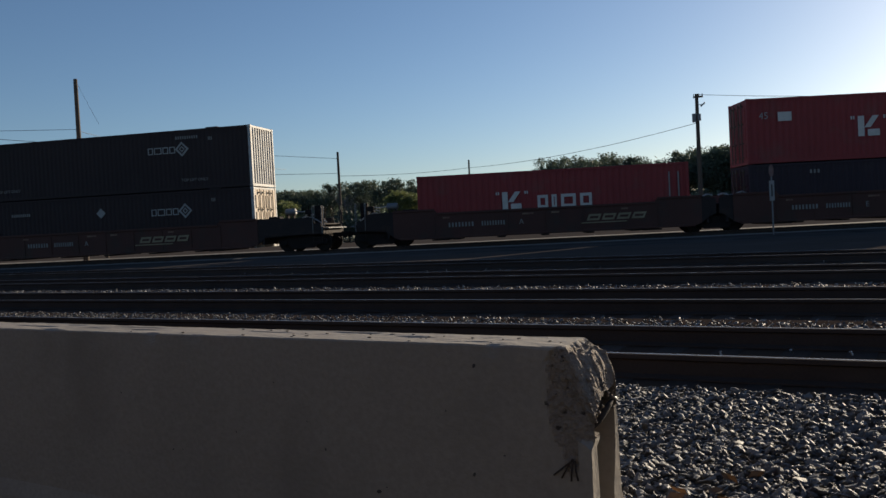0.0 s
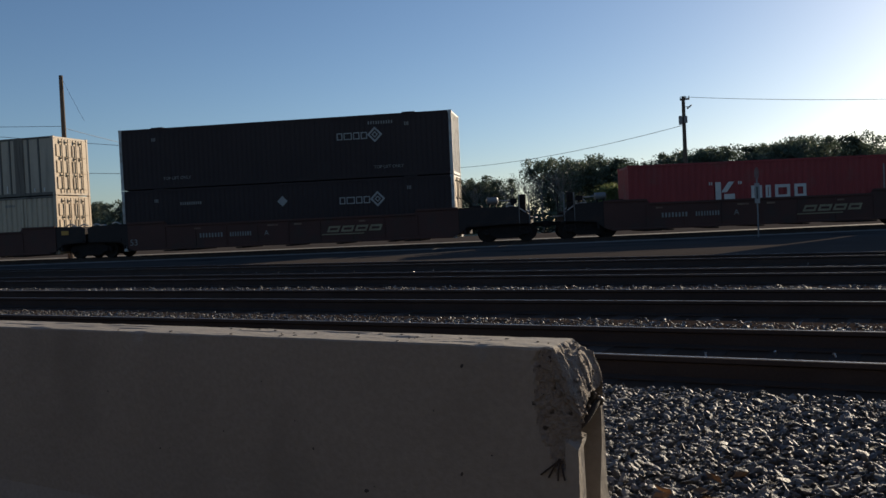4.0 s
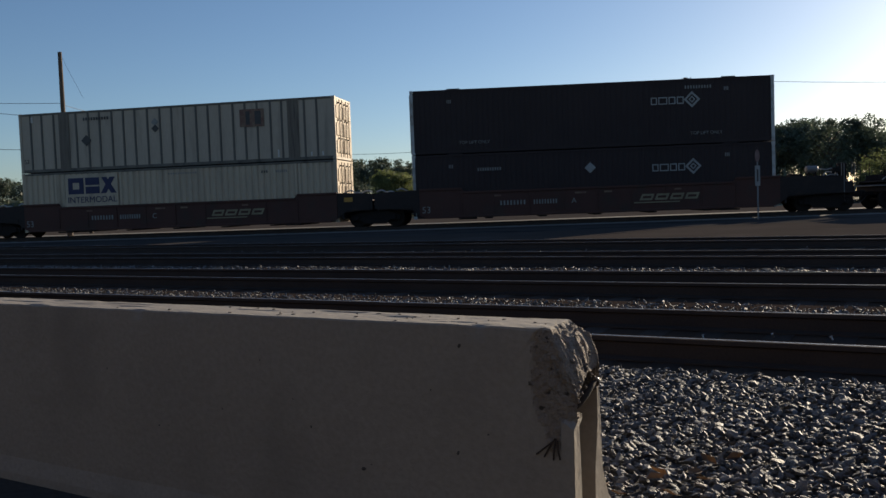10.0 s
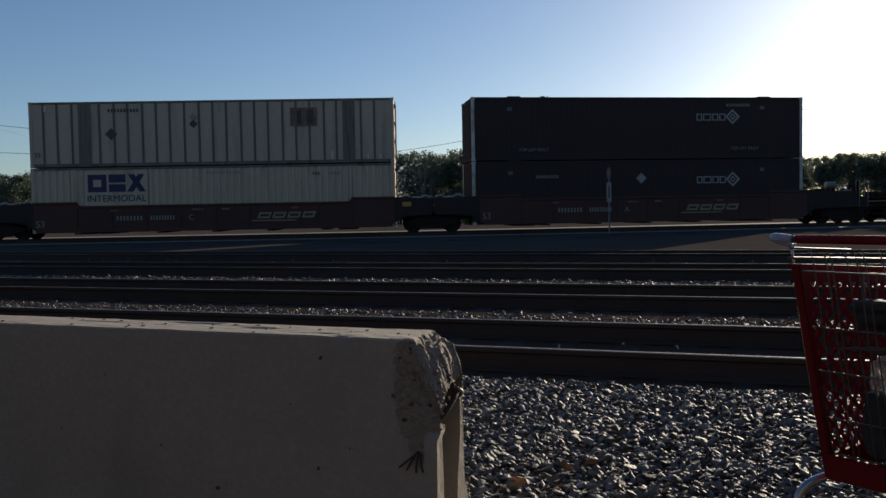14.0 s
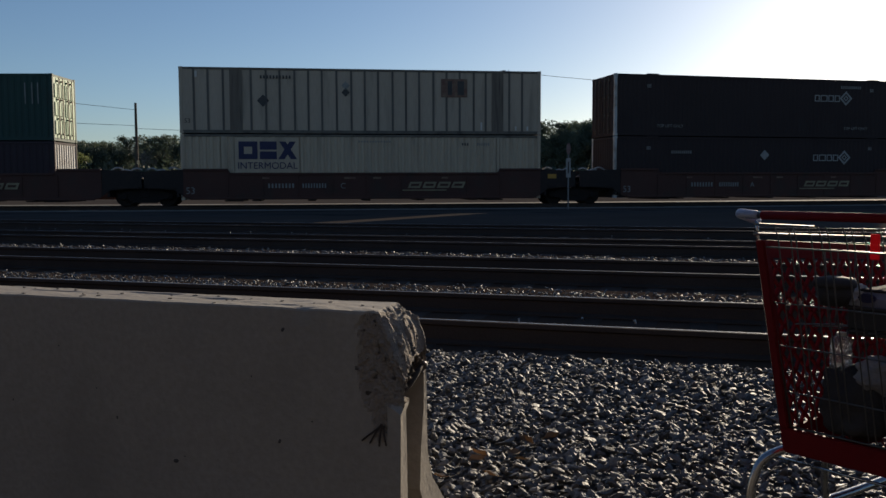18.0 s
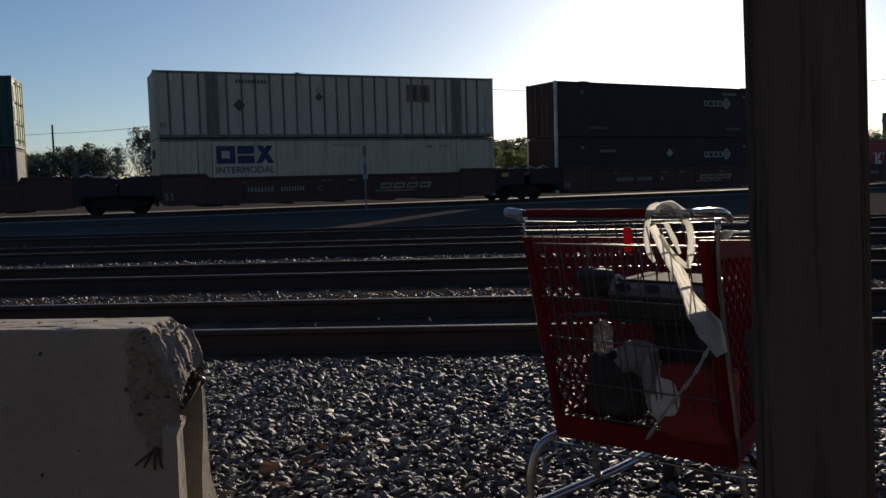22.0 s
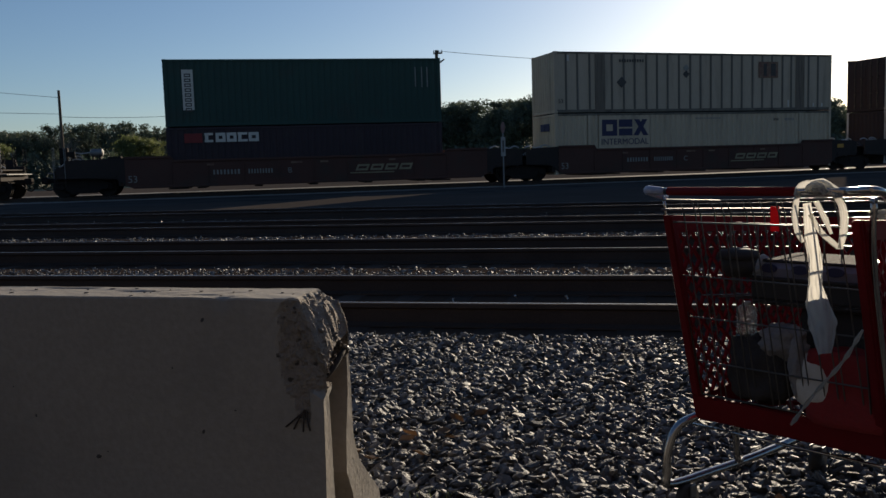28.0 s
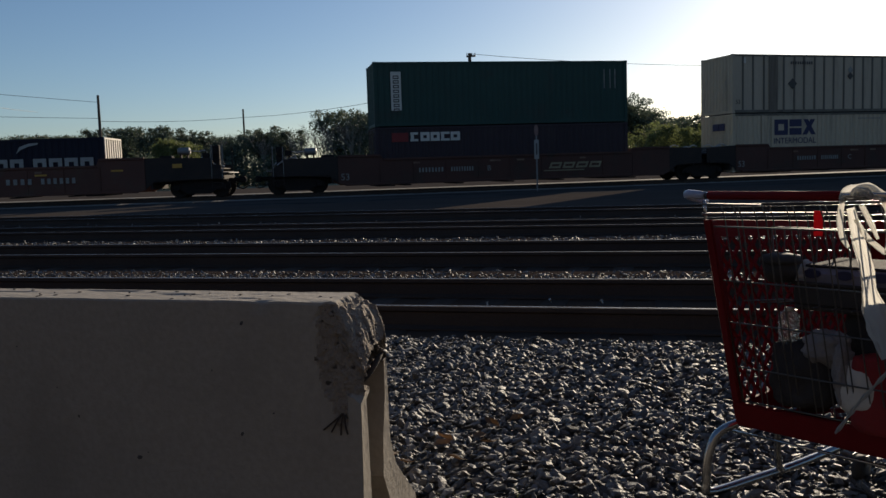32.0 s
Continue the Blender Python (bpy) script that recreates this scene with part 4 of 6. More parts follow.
plate(cs, lx + 2.27, lx + 2.55, lz, lz + lh, MARK_BLUE, y - 0.012, slant=-0.5, label="navy slanted bar of a painted logo")
text("INTERMODAL", 0.42, MARK_BLUE, cs, facing(-4.33, 1.5, y - 0.012), label="navy painted word")
bars(cs, -0.3, 1.2, 2.55, 0.08, 12, MARK_GREY, y)
bars(cs, 4.4, 4.75, 2.42, 0.12, 3, MARK_DARK, y)
bars(cs, 5.1, 5.7, 2.42, 0.12, 6, MARK_GREY, y)
for yy in (0.15, -0.35):
    part("marking", box(-8.12, -8.085, yy - 0.35, yy + 0.1, 2.1, 2.45), MARK_BLUE, cs, "navy block of a painted logo on the end")

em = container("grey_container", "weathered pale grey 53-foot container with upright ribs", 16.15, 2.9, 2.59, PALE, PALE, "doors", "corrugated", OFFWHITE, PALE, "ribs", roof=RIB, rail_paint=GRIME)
ride(em, CS_U, FLOOR + 2.92)
# upright ribs, their shade painted in by the darker tone
ribs = [-7.45, -6.85, -6.2, -5.0, -4.35, -3.75, -3.1, -2.5, -1.9, -1.25, -0.6, 0.0, 0.6, 1.25, 1.85, 2.45, 3.1, 3.7, 4.3, 4.95, 5.5, 6.6, 7.2]
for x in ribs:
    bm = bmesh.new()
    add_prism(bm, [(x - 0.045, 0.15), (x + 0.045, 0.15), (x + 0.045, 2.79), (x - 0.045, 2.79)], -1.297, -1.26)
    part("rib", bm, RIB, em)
for x in (-5.65, 6.05):
    plate(em, x - 0.27, x + 0.27, 0.1, 2.86, RUST, -1.302, "lifting_post", "rust-streaked wide lifting post")
plate(em, 3.45, 4.65, 1.68, 2.5, MARK_BROWN, -1.31, label="faded maroon square of a logo")
plate(em, 3.75, 3.95, 1.78, 2.4, MARK_DARK, -1.316, label="darker block of a logo")
plate(em, 4.2, 4.5, 1.78, 2.4, MARK_DARK, -1.316, label="darker block of a logo")
diamond(em, -4.48, 1.45, 0.27, MARK_DARK, -1.306, label="dark diamond placard")
for z in (2.15, 1.85):
    diamond(em, -0.85, z, 0.19, MARK_GREY if z > 2 else MARK_DARK, -1.306, label="faded diamond placard")
bars(em, -4.6, -3.2, 2.42, 0.14, 10, MARK_DARK, -1.304)
text("53", 0.28, MARK_DARK, em, facing(-7.75, 0.55, -1.30), label="dark painted number")
for x, h in ((5.3, 0.35), (6.9, 0.18), (7.45, 0.18)):
    plate(em, x - 0.035, x + 0.035, 0.2, 0.2 + h, MARK_WHITE, -1.31, "reflector", "white reflector strip")
plate(em, -7.4, -7.3, 2.45, 2.72, MARK_WHITE, -1.31, "reflector", "white reflector strip")

# green over dark blue
SE_U = -31.1
se = container("dark_blue_container", "dark blue corrugated 40-foot container with a white logo", 12.19, 2.59, 2.44, DARKBLUE, DARKBLUE, "corrugated", "doors", GREY_POST, DARKBLUE)
ride(se, SE_U, FLOOR)
y = -1.235
plate(se, -5.35, -4.6, 1.92, 2.32, mat("faded_red_marking", (0.2, 0.018, 0.018), (0.15, 0.015, 0.015), 0.7, 0, 3, 20, 0), y, label="faded red square of a logo")
for i, (w, hole) in enumerate(((0.36, 0), (0.42, 1), (0.42, 1), (0.42, 0), (0.44, 1))):
    x = -4.5 + i * 0.47
    if hole:
        ring_block(se, x, x + w, 1.93, 2.33, 0.13, MARK_WHITE, y, 0.0, "white block of a painted logo")
    else:
        plate(se, x, x + w, 1.93, 2.03, MARK_WHITE, y, label="white block of a painted logo")
        plate(se, x, x + w, 2.23, 2.33, MARK_WHITE, y)
        plate(se, x + 0.02, x + 0.16, 1.98, 2.28, MARK_WHITE, y)
gr = container("green_container", "dark green corrugated 40-foot container with pale green doors", 12.19, 2.9, 2.44, GREEN, GREEN, "doors", "corrugated", PALE_GREEN, GREEN)
ride(gr, SE_U, FLOOR + 2.61)
plate(gr, -5.32, -4.85, 0.72, 2.45, MARK_WHITE, y, "logo_panel", "white upright logo panel")
for i in range(8):
    z = 2.28 - i * 0.21
    ring_block(gr, -5.22, -4.95, z - 0.15, z, 0.045, MARK_DARK, y - 0.008, 0.0, "dark block of an upright logo")
for x in (4.9, 5.2, 5.45):
    bars(gr, x, x + 0.08, 1.6, 0.9, 1, MARK_GREY, y)

# red container alone, and the red over dark pair ahead of it
K_U = 30.0
kl = container("red_container", "red corrugated 40-foot container with white lettering blocks", 12.19, 2.9, 2.44, RED, RED, "corrugated", "corrugated", RED, RED)
ride(kl, K_U, FLOOR)


def red_logo(ob, x, z, s):
    y = -1.235
    for dx in (-0.22, -0.12, 1.15, 1.25):
        plate(ob, x + dx * s, x + (dx + 0.06) * s, z + 0.72 * s, z + 0.86 * s, MARK_WHITE, y, label="small white tick")
    plate(ob, x + 0.08 * s, x + 0.34 * s, z, z + 0.85 * s, MARK_WHITE, y, label="white block of a painted logo")
    plate(ob, x + 0.34 * s, x + 0.6 * s, z + 0.36 * s, z + 0.85 * s, MARK_WHITE, y, slant=0.36 * s, label="white slanted block of a painted logo")
    plate(ob, x + 0.48 * s, x + 0.98 * s, z, z + 0.28 * s, MARK_WHITE, y, label="white block of a painted logo")
    for x0, w in ((1.75, 0.5), (2.42, 0.24), (2.86, 0.7), (3.76, 0.55)):
        ring_block(ob, x + x0 * s, x + (x0 + w) * s, z, z + 0.62 * s, (0.1 if w < 0.3 else 0.14) * s, MARK_WHITE, y, 0.0, "white block of a painted logo")


red_logo(kl, -2.3, 1.17, 0.95)
for x in (5.2, 5.6):
    plate(kl, x, x + 0.06, 1.4, 2.5, MARK_GREY, -1.235, label="faded white upright mark")
k2b = container("dark_container", "dark blue-grey corrugated 40-foot container in the well car", 12.19, 2.59, 2.44, DARKBLUE, DARKBLUE, "corrugated", "doors", DARKBLUE, DARKBLUE)
ride(k2b, 44.75, FLOOR)
bars(k2b, -3.4, -2.9, 2.1, 0.16, 3, MARK_GREY, -1.235)
k2t = container("red_container", "red corrugated 40-foot container stacked on a dark one", 12.19, 2.9, 2.44, RED, RED, "corrugated", "doors", RED, RED)
ride(k2t, 44.75, FLOOR + 2.61)
red_logo(k2t, -1.3, 1.0, 1.05)
text("45", 0.42, MARK_DIM, k2t, facing(-5.35, 2.1, -1.24), label="white painted number")
plate(k2t, -4.72, -4.12, 1.85, 2.25, MARK_WHITE, -1.235, label="small white panel")

# blue container at the tail
cm = container("blue_container", "blue 40-foot container with a pale ribbed end and white lettering blocks", 12.19, 2.48, 2.44, BLUE, BLUE, "corrugated", "doors", BLUE, BLUE)
ride(cm, -55.0, FLOOR)
for i in range(8):
    yy = -1.12 + i * 0.32
    part("end_batten", box(6.06, 6.13, yy - 0.075, yy + 0.075, 0.12, 2.40, 0.01), MARK_WHITE, cm, "white upright batten")
part("end_batten", box(6.06, 6.135, -1.22, 1.22, 2.38, 2.46, 0.01), MARK_WHITE, cm, "white top batten")
for i in range(7):
    x = 0.8 + i * 0.66 + (0.3 if i > 2 else 0)
    ring_block(cm, x, x + 0.55, 1.02, 1.62, 0.17, MARK_DIM, -1.235, 0.0, "white block of a painted logo")
bm = bmesh.new()
pts = [(2.4, 1.85), (2.6, 2.02), (2.95, 2.16), (3.3, 2.22), (3.35, 2.3), (2.95, 2.28), (2.55, 2.14)]
add_prism(bm, pts, -1.24, -1.225)
part("marking", bm, MARK_DIM, cm, "white swoosh")


# ---- well cars ----
WHEELS = []      # wheelset objects: part, its rest pose


def wheelset(parent, x):
    bm = bmesh.new()
    for s in (-1, 1):
        for r, y0, y1 in ((0.42, 0.69, 0.80), (0.45, 0.66, 0.69), (0.18, 0.64, 0.84)):
            add_tube(bm, (0, s * y0, 0), (0, s * y1, 0), r, sides=28)
        for k in range(6):
            a = k * math.tau / 6
            add_tube(bm, (0.27 * math.cos(a), s * 0.80, 0.27 * math.sin(a)), (0.27 * math.cos(a), s * 0.808, 0.27 * math.sin(a)), 0.035, sides=6)
    add_tube(bm, (0, -1.02, 0), (0, 1.02, 0), 0.075, sides=10)
    ob = part("wheelset", bm, WHEEL_STEEL, parent)
    ob.matrix_basis = pose(x, 0, 0.62)
    WHEELS.append((ob, x))


def truck(parent, x):
    """A two-axle bogie with cast side frames."""
    ob = part("truck", box(x - 0.2, x + 0.2, -1.1, 1.1, 0.56, 0.86, 0.03), TRUCK_STEEL, parent, "grimy cast steel bogie")
    for s in (-1, 1):
        bm = bmesh.new()
        y0, y1 = sorted((s * 0.93, s * 1.08))
        add_prism(bm, [(x - 1.15, 0.72), (x - 1.15, 0.52), (x - 0.7, 0.50), (x - 0.5, 0.34), (x + 0.5, 0.34), (x + 0.7, 0.50), (x + 1.15, 0.52), (x + 1.15, 0.72), (x + 0.55, 0.92), (x - 0.55, 0.92)], y0, y1)
        part("side_frame", bm, TRUCK_STEEL, ob)
    for s in (-1, 1):
        for dx in (-0.89, 0.89):
            bm = bmesh.new()
            add_tube(bm, (x + dx, s * 1.0, 0.62), (x + dx, s * 1.14, 0.62), 0.13, 0.11, sides=10)
            part("axle_box", bm, TRUCK_STEEL, ob)
        bm = bmesh.new()
        for dx in (-0.14, 0.0, 0.14):
            pts = [(x + dx + 0.05 * math.cos(a * 0.9), s * 1.0 + 0.05 * math.sin(a * 0.9), 0.36 + a * 0.009) for a in range(26)]
            add_path_tube(bm, pts, 0.012, 5)
        part("spring", bm, TRUCK_STEEL, ob)
    for dx in (-0.89, 0.89):
        wheelset(ob, x + dx)


def well_car(label, centre, x_left, x_right, trucks, paint, letter, low, high, well_half, free_ends, number=True, logo=True):
    ob = thing("well_car", label, "railway car", group="well cars of the train")
    L, R = x_left - centre, x_right - centre
    a, b = -well_half, well_half
    for s in (-1, 1):
        bm = bmesh.new()
        y0, y1 = sorted((s * 1.40, s * 1.44))
        add_prism(bm, [(a - 1.9, 0.62), (a - 1.6, 0.50), (b + 1.6, 0.50), (b + 1.9, 0.62), (b + 1.9, high), (b, high), (b - 0.12, low), (a + 0.12, low), (a, high), (a - 1.9, high)], y0, y1)
        side = part("side_sill", bm, paint, ob)
        y0, y1 = sorted((s * 1.38, s * 1.50))
        part("top_chord", box(a + 0.12, b - 0.12, y0, y1, low - 0.1, low, 0.012), paint, ob)
        part("bottom_chord", box(a - 1.6, b + 1.6, y0, y1, 0.47, 0.58, 0.012), paint, ob)
        for e0, e1 in ((a - 1.9, a), (b, b + 1.9)):
            part("top_chord", box(e0, e1, y0, y1, high - 0.1, high, 0.012), paint, ob)
        n = int((b - a) / 1.52)
        for i in range(n + 1):
            x = a + (b - a) * i / n
            y0, y1 = sorted((s * 1.44, s * 1.475))
            part("stiffener", box(x - 0.03, x + 0.03, y0, y1, 0.58, low - 0.1, 0.006), paint, ob)
    for i in range(5):
        x = a + (b - a) * (i + 0.5) / 5
        part("cross_bearer", box(x - 0.18, x + 0.18, -1.4, 1.4, 0.40, 0.455, 0.01), CAR_DARK, ob)
    for x in (a + 0.25, b - 0.25):
        part("well_floor", box(x - 0.4, x + 0.4, -1.4, 1.4, 0.39, 0.452, 0.01), CAR_DARK, ob)
    # end decks over the bogies
    for e, x_end, free in ((-1, L, free_ends[0]), (1, R, free_ends[1])):
        x0, x1 = sorted((e * (well_half + 2.22), x_end - e * (0.12 if not free else -1.0)))
        run_out = 0.8 * (x1 - x0)
        bm = bmesh.new()
        if e > 0:
            out = [(x0, 0.78), (x1, 0.86), (x1, 1.12), (x0 + run_out, 1.25), (x0, high - 0.06)]
        else:
            out = [(x1, 0.78), (x0, 0.86), (x0, 1.12), (x1 - run_out, 1.25), (x1, high - 0.06)]
        add_prism(bm, out, -0.75, 0.75)
        part("end_structure", bm, CAR_DARK, ob)
        part("end_deck", box(x0, x1, -1.36, 1.36, 1.40, 1.46, 0.01), CAR_DARK, ob)
        for s in (-1, 1):
            bm = bmesh.new()
            q0, q1 = e * (well_half + 1.905), x_end + (e * 1.05 if free else -e * 0.03)
            drop = high - (0.42 if free else 0.16)
            run_off = 0.4 if free else 0.25
            out = [(q0, 0.62), (q0 + e * 0.35, 0.9), (q1, 1.0), (q1, drop), (q1 - e * 0.8 * run_off, drop + 0.04), (q1 - e * run_off, high - 0.1), (q0, high - 0.04)]
            add_prism(bm, out if e > 0 else out[::-1], *sorted((s * 1.36, s * 1.41)))
            part("end_side", bm, CAR_DARK, ob)
        part("bulkhead", box(*sorted((e * (well_half + 2.1), e * (well_half + 2.2))), -1.36, 1.36, 0.6, high - 0.06, 0.01), CAR_DARK, ob)
        for s in (-1, 1):
            y0, y1 = sorted((s * 1.2, s * 1.44))
            part("deck_bracket", box(x0 + 0.03, x1 - 0.03, y0, y1, 0.97, 1.13, 0.01), CAR_DARK, ob)
        if free:
            x = x_end + e * 1.15
            part("end_sill", box(*sorted((x, x - e * 0.15)), -1.42, 1.42, 0.95, 1.3, 0.02), CAR_DARK, ob)
            bm = bmesh.new()
            add_box(bm, *sorted((x, x + e * 0.5)), -0.09, 0.09, 0.82, 1.0, 0.02)
            add_box(bm, *sorted((x + e * 0.45, x + e * 0.75)), -0.2, 0.14, 0.78, 1.05, 0.04)
            part("coupler", bm, TRUCK_STEEL, ob)
            bm = bmesh.new()
            add_path_tube(bm, smooth_path([(x, 0.35, 0.92), (x + e * 0.25, 0.36, 0.62), (x + e * 0.55, 0.25, 0.5), (x + e * 0.78, 0.1, 0.6)]), 0.03, 6)
            part("brake_hose", bm, RUBBER, ob)
            for s in (-1, 1):
                for dx in (0.05, 0.5):
                    bm = bmesh.new()
                    xx = x - e * dx
                    add_path_tube(bm, [(xx, s * 1.43, 1.0), (xx, s * 1.43, high + 0.42), (xx, s * 1.15, high + 0.45), (xx, s * 1.15, 1.2)], 0.017, 6)
                    part("grab_iron", bm, HARDWARE if s < 0 else CAR_DARK, ob, "worn grab iron")
                bm = bmesh.new()
                add_path_tube(bm, [(x - e * 0.05, s * 1.43, 1.98), (x - e * 0.05, s * 1.43, 0.62), (x - e * 0.5, s * 1.43, 0.62), (x - e * 0.5, s * 1.43, 1.98)], 0.013, 6)
                ladder = part("ladder", bm, CAR_DARK, ob, "steel end ladder")
                for k in range(4):
                    bm = bmesh.new()
                    add_tube(bm, (x - e * 0.05, s * 1.43, 0.82 + 0.33 * k), (x - e * 0.5, s * 1.43, 0.82 + 0.33 * k), 0.013, sides=6)
                    part("rung", bm, CAR_DARK, ladder)
            bm = bmesh.new()
            pts = [(x - e * 0.3 + 0.0, -0.45 + 0.28 * math.cos(k * math.tau / 20), 1.95 + 0.28 * math.sin(k * math.tau / 20)) for k in range(21)]
            add_path_tube(bm, pts, 0.018, 6)
            for k in range(3):
                q = k * math.pi / 3
                add_tube(bm, (x - e * 0.3, -0.45 - 0.27 * math.cos(q), 1.95 - 0.27 * math.sin(q)), (x - e * 0.3, -0.45 + 0.27 * math.cos(q), 1.95 + 0.27 * math.sin(q)), 0.012, sides=5)
            add_tube(bm, (x - e * 0.3, -0.45, 1.15), (x - e * 0.3, -0.45, 1.95), 0.03, sides=6)
            part("brake_wheel", bm, TRUCK_STEEL, ob)
            bm = bmesh.new()
            add_path_tube(bm, [(x - e * q, -0.95, high + 0.22) for q in (2.0, 1.96, 1.5, 1.46)], [0.10, 0.165, 0.165, 0.10], 14)
            reservoir = part("air_reservoir", bm, HARDWARE, ob, "worn air reservoir")
            for q in (1.87, 1.58):
                part("saddle", box(*sorted((x - e * (q + 0.03), x - e * (q - 0.03))), -1.08, -0.82, 1.44, high + 0.1, 0.008), TRUCK_STEEL, reservoir)
            bm = bmesh.new()
            add_path_tube(bm, smooth_path([(x - e * 1.46, -0.98, high + 0.24), (x - e * 1.1, -1.0, high + 0.2), (x - e * 0.8, -1.02, high + 0.22), (x - e * 0.6, -1.0, high - 0.1)], 5), 0.024, 6)
            part("brake_pipe", bm, GALV, ob, "worn bright brake pipe")
            bm = box(*sorted((x - e * 0.56, x - e * 0.22)), -1.0, -0.68, 1.3, high + 0.46, 0.03)
            add_box(bm, *sorted((x - e * 0.50, x - e * 0.28)), -1.08, -0.98, high + 0.05, high + 0.4, 0.02)
            part("brake_stand", bm, TRUCK_STEEL, ob, "grimy hand brake stand")
            bm = box(*sorted((x - e * 2.75, x - e * 2.2)), -1.25, -0.7, 1.44, high + 0.04, 0.05)
            part("equipment_box", bm, TRUCK_STEEL, ob, "grimy brake equipment box")
            bm = bmesh.new()
            add_tube(bm, (x - e * 0.85, -1.0, 1.4), (x - e * 0.85, -1.0, 1.78), 0.14, 0.1, sides=10)
            add_tube(bm, (x - e * 0.85, -1.0, 1.78), (x - e * 0.75, -1.0, 1.98), 0.08, 0.05, sides=8)
            add_tube(bm, (x - e * 1.25, -1.1, 1.4), (x - e * 1.25, -1.1, 1.62), 0.1, sides=10)
            part("brake_cylinder", bm, TRUCK_STEEL, ob)
            bm = box(*sorted((x - e * 0.95, x - e * 0.55)), 0.1, 0.5, 1.18, 1.7, 0.03)
            part("brake_valve", bm, TRUCK_STEEL, ob)
            for k, (yy, zz) in enumerate(((-0.9, 1.55), (-1.05, 1.72), (-0.7, 1.85))):
                bm = bmesh.new()
                add_path_tube(bm, smooth_path([(x - e * (1.6 - 0.2 * k), yy, zz - 0.25), (x - e * 1.0, yy - 0.05, zz + 0.08), (x - e * 0.5, yy, zz - 0.05), (x - e * 0.1, yy + 0.1, zz - 0.35)], 5), 0.028, 6)
                part("brake_pipe", bm, GALV, ob, "worn bright brake pipe")
            bm = bmesh.new()
            add_tube(bm, (x - e * 0.75, -1.2, 1.46), (x - e * 0.75, -1.2, 2.3), 0.02, sides=6)
            add_box(bm, *sorted((x - e * 0.9, x - e * 0.6)), -1.28, -1.12, 1.9, 2.12, 0.02)
            part("signal_post", bm, TRUCK_STEEL, ob)
            part("crossover_step", box(*sorted((x - e * 0.02, x + e * 0.22)), -1.3, 1.3, 1.22, 1.26, 0.008), HARDWARE, ob, "worn crossover step")
        else:
            bm = bmesh.new()
            add_tube(bm, (x_end - e * 0.3, 0, 0.85), (x_end - e * 0.3, 0, 1.3), 0.28, sides=12)
            add_path_tube(bm, smooth_path([(x_end - e * 1.0, -0.7, 1.3), (x_end - e * 0.5, -0.72, 1.48), (x_end - e * 0.1, -0.6, 1.42)]), 0.03, 6)
            add_path_tube(bm, smooth_path([(x_end - e * 1.1, -0.5, 1.25), (x_end - e * 0.6, -0.5, 1.62), (x_end - e * 0.1, -0.4, 1.35)]), 0.025, 6)
            part("articulation", bm, HARDWARE, ob, "worn articulated joint and pipes")
            bm = bmesh.new()
            add_tube(bm, (x_end - e * 1.2, -1.3, 1.18), (x_end - e * 1.2, -1.3, 1.62), 0.02, sides=6)
            add_tube(bm, (x_end - e * 0.8, -1.3, 1.18), (x_end - e * 0.8, -1.3, 1.62), 0.02, sides=6)
            part("grab_iron", bm, GALV, ob, "worn bright grab iron")
            for k, (dx, yy, zz) in enumerate(((0.35, -1.1, 1.86), (0.8, -1.25, 1.80), (1.25, -0.9, 1.9))):
                bm = bmesh.new()
                add_path_tube(bm, smooth_path([(x_end - e * (dx + 0.3), yy, zz - 0.14), (x_end - e * dx, yy, zz), (x_end - e * (dx - 0.25), yy + 0.05, zz - 0.06)], 4), 0.035, 6)
                part("brake_pipe", bm, GALV, ob, "bright worn brake pipe")
    for u in trucks:
        truck(ob, u - centre)
    y = -1.48
    if number:
        bars(ob, -4.35, -3.15, 0.98, 0.2, 8, MARK_GREY, y, "faded painted number bars")
        bars(ob, -2.85, -1.75, 0.98, 0.2, 9, MARK_GREY, y, "faded painted number bars")
    if letter:
        text(letter, 0.34, MARK_GREY, ob, facing(-1.05, 1.06, y - 0.004), label="faded painted letter")
    if logo:
        for i in range(4):
            x = 1.85 + i * 0.66
            ring_block(ob, x, x + 0.55, 0.96, 1.24, 0.09, MARK_CREAM, y, 0.12, "faded cream block of a painted logo")
        plate(ob, 1.6, 3.6, 0.84, 0.89, MARK_CREAM, y, slant=0.03, label="faded cream underline of a logo")
    for x, w in ((-1.0, 0.5), (0.3, 0.35), (3.4, 0.3), (-4.6, 0.3)):
        plate(ob, x, x + w, low - 0.28, low - 0.2, MARK_BROWN, y, label="small worn decal")
    return ob


def ride_car(ob, u):
    STACKS.append((ob, u, 0.0))


ride_car(well_car("oxide-brown well car unit with faded cream logo, leading the train", 44.75, 37.2, 52.3, [52.3], CAR_BROWN, "E", 1.66, 1.84, 5.0, (False, True)), 44.75)
kcar = well_car("oxide-brown well car unit under the single red container", 29.65, 22.1, 37.2, [22.1, 37.2], CAR_BROWN, "A", 1.66, 1.84, 5.0, (True, False))
ride_car(kcar, 29.65)
ucar = well_car("oxide-brown well car unit under the navy pair", 8.3, -1.8, 18.4, [18.4], CAR_BROWN, "A", 1.66, 1.84, 6.1, (False, True))
text("53", 0.42, MARK_GREY, ucar, facing(-7.7, 0.86, -1.455), label="faded painted number")
ride_car(ucar, 8.3)
ccar = well_car("oxide-brown well car unit under the pale pair", -11.5, -21.2, -1.8, [-1.8, -21.2], CAR_BROWN, "C", 1.66, 1.84, 6.1, (False, False))
text("53", 0.42, MARK_GREY, ccar, facing(-7.7, 0.86, -1.455), label="faded painted number")
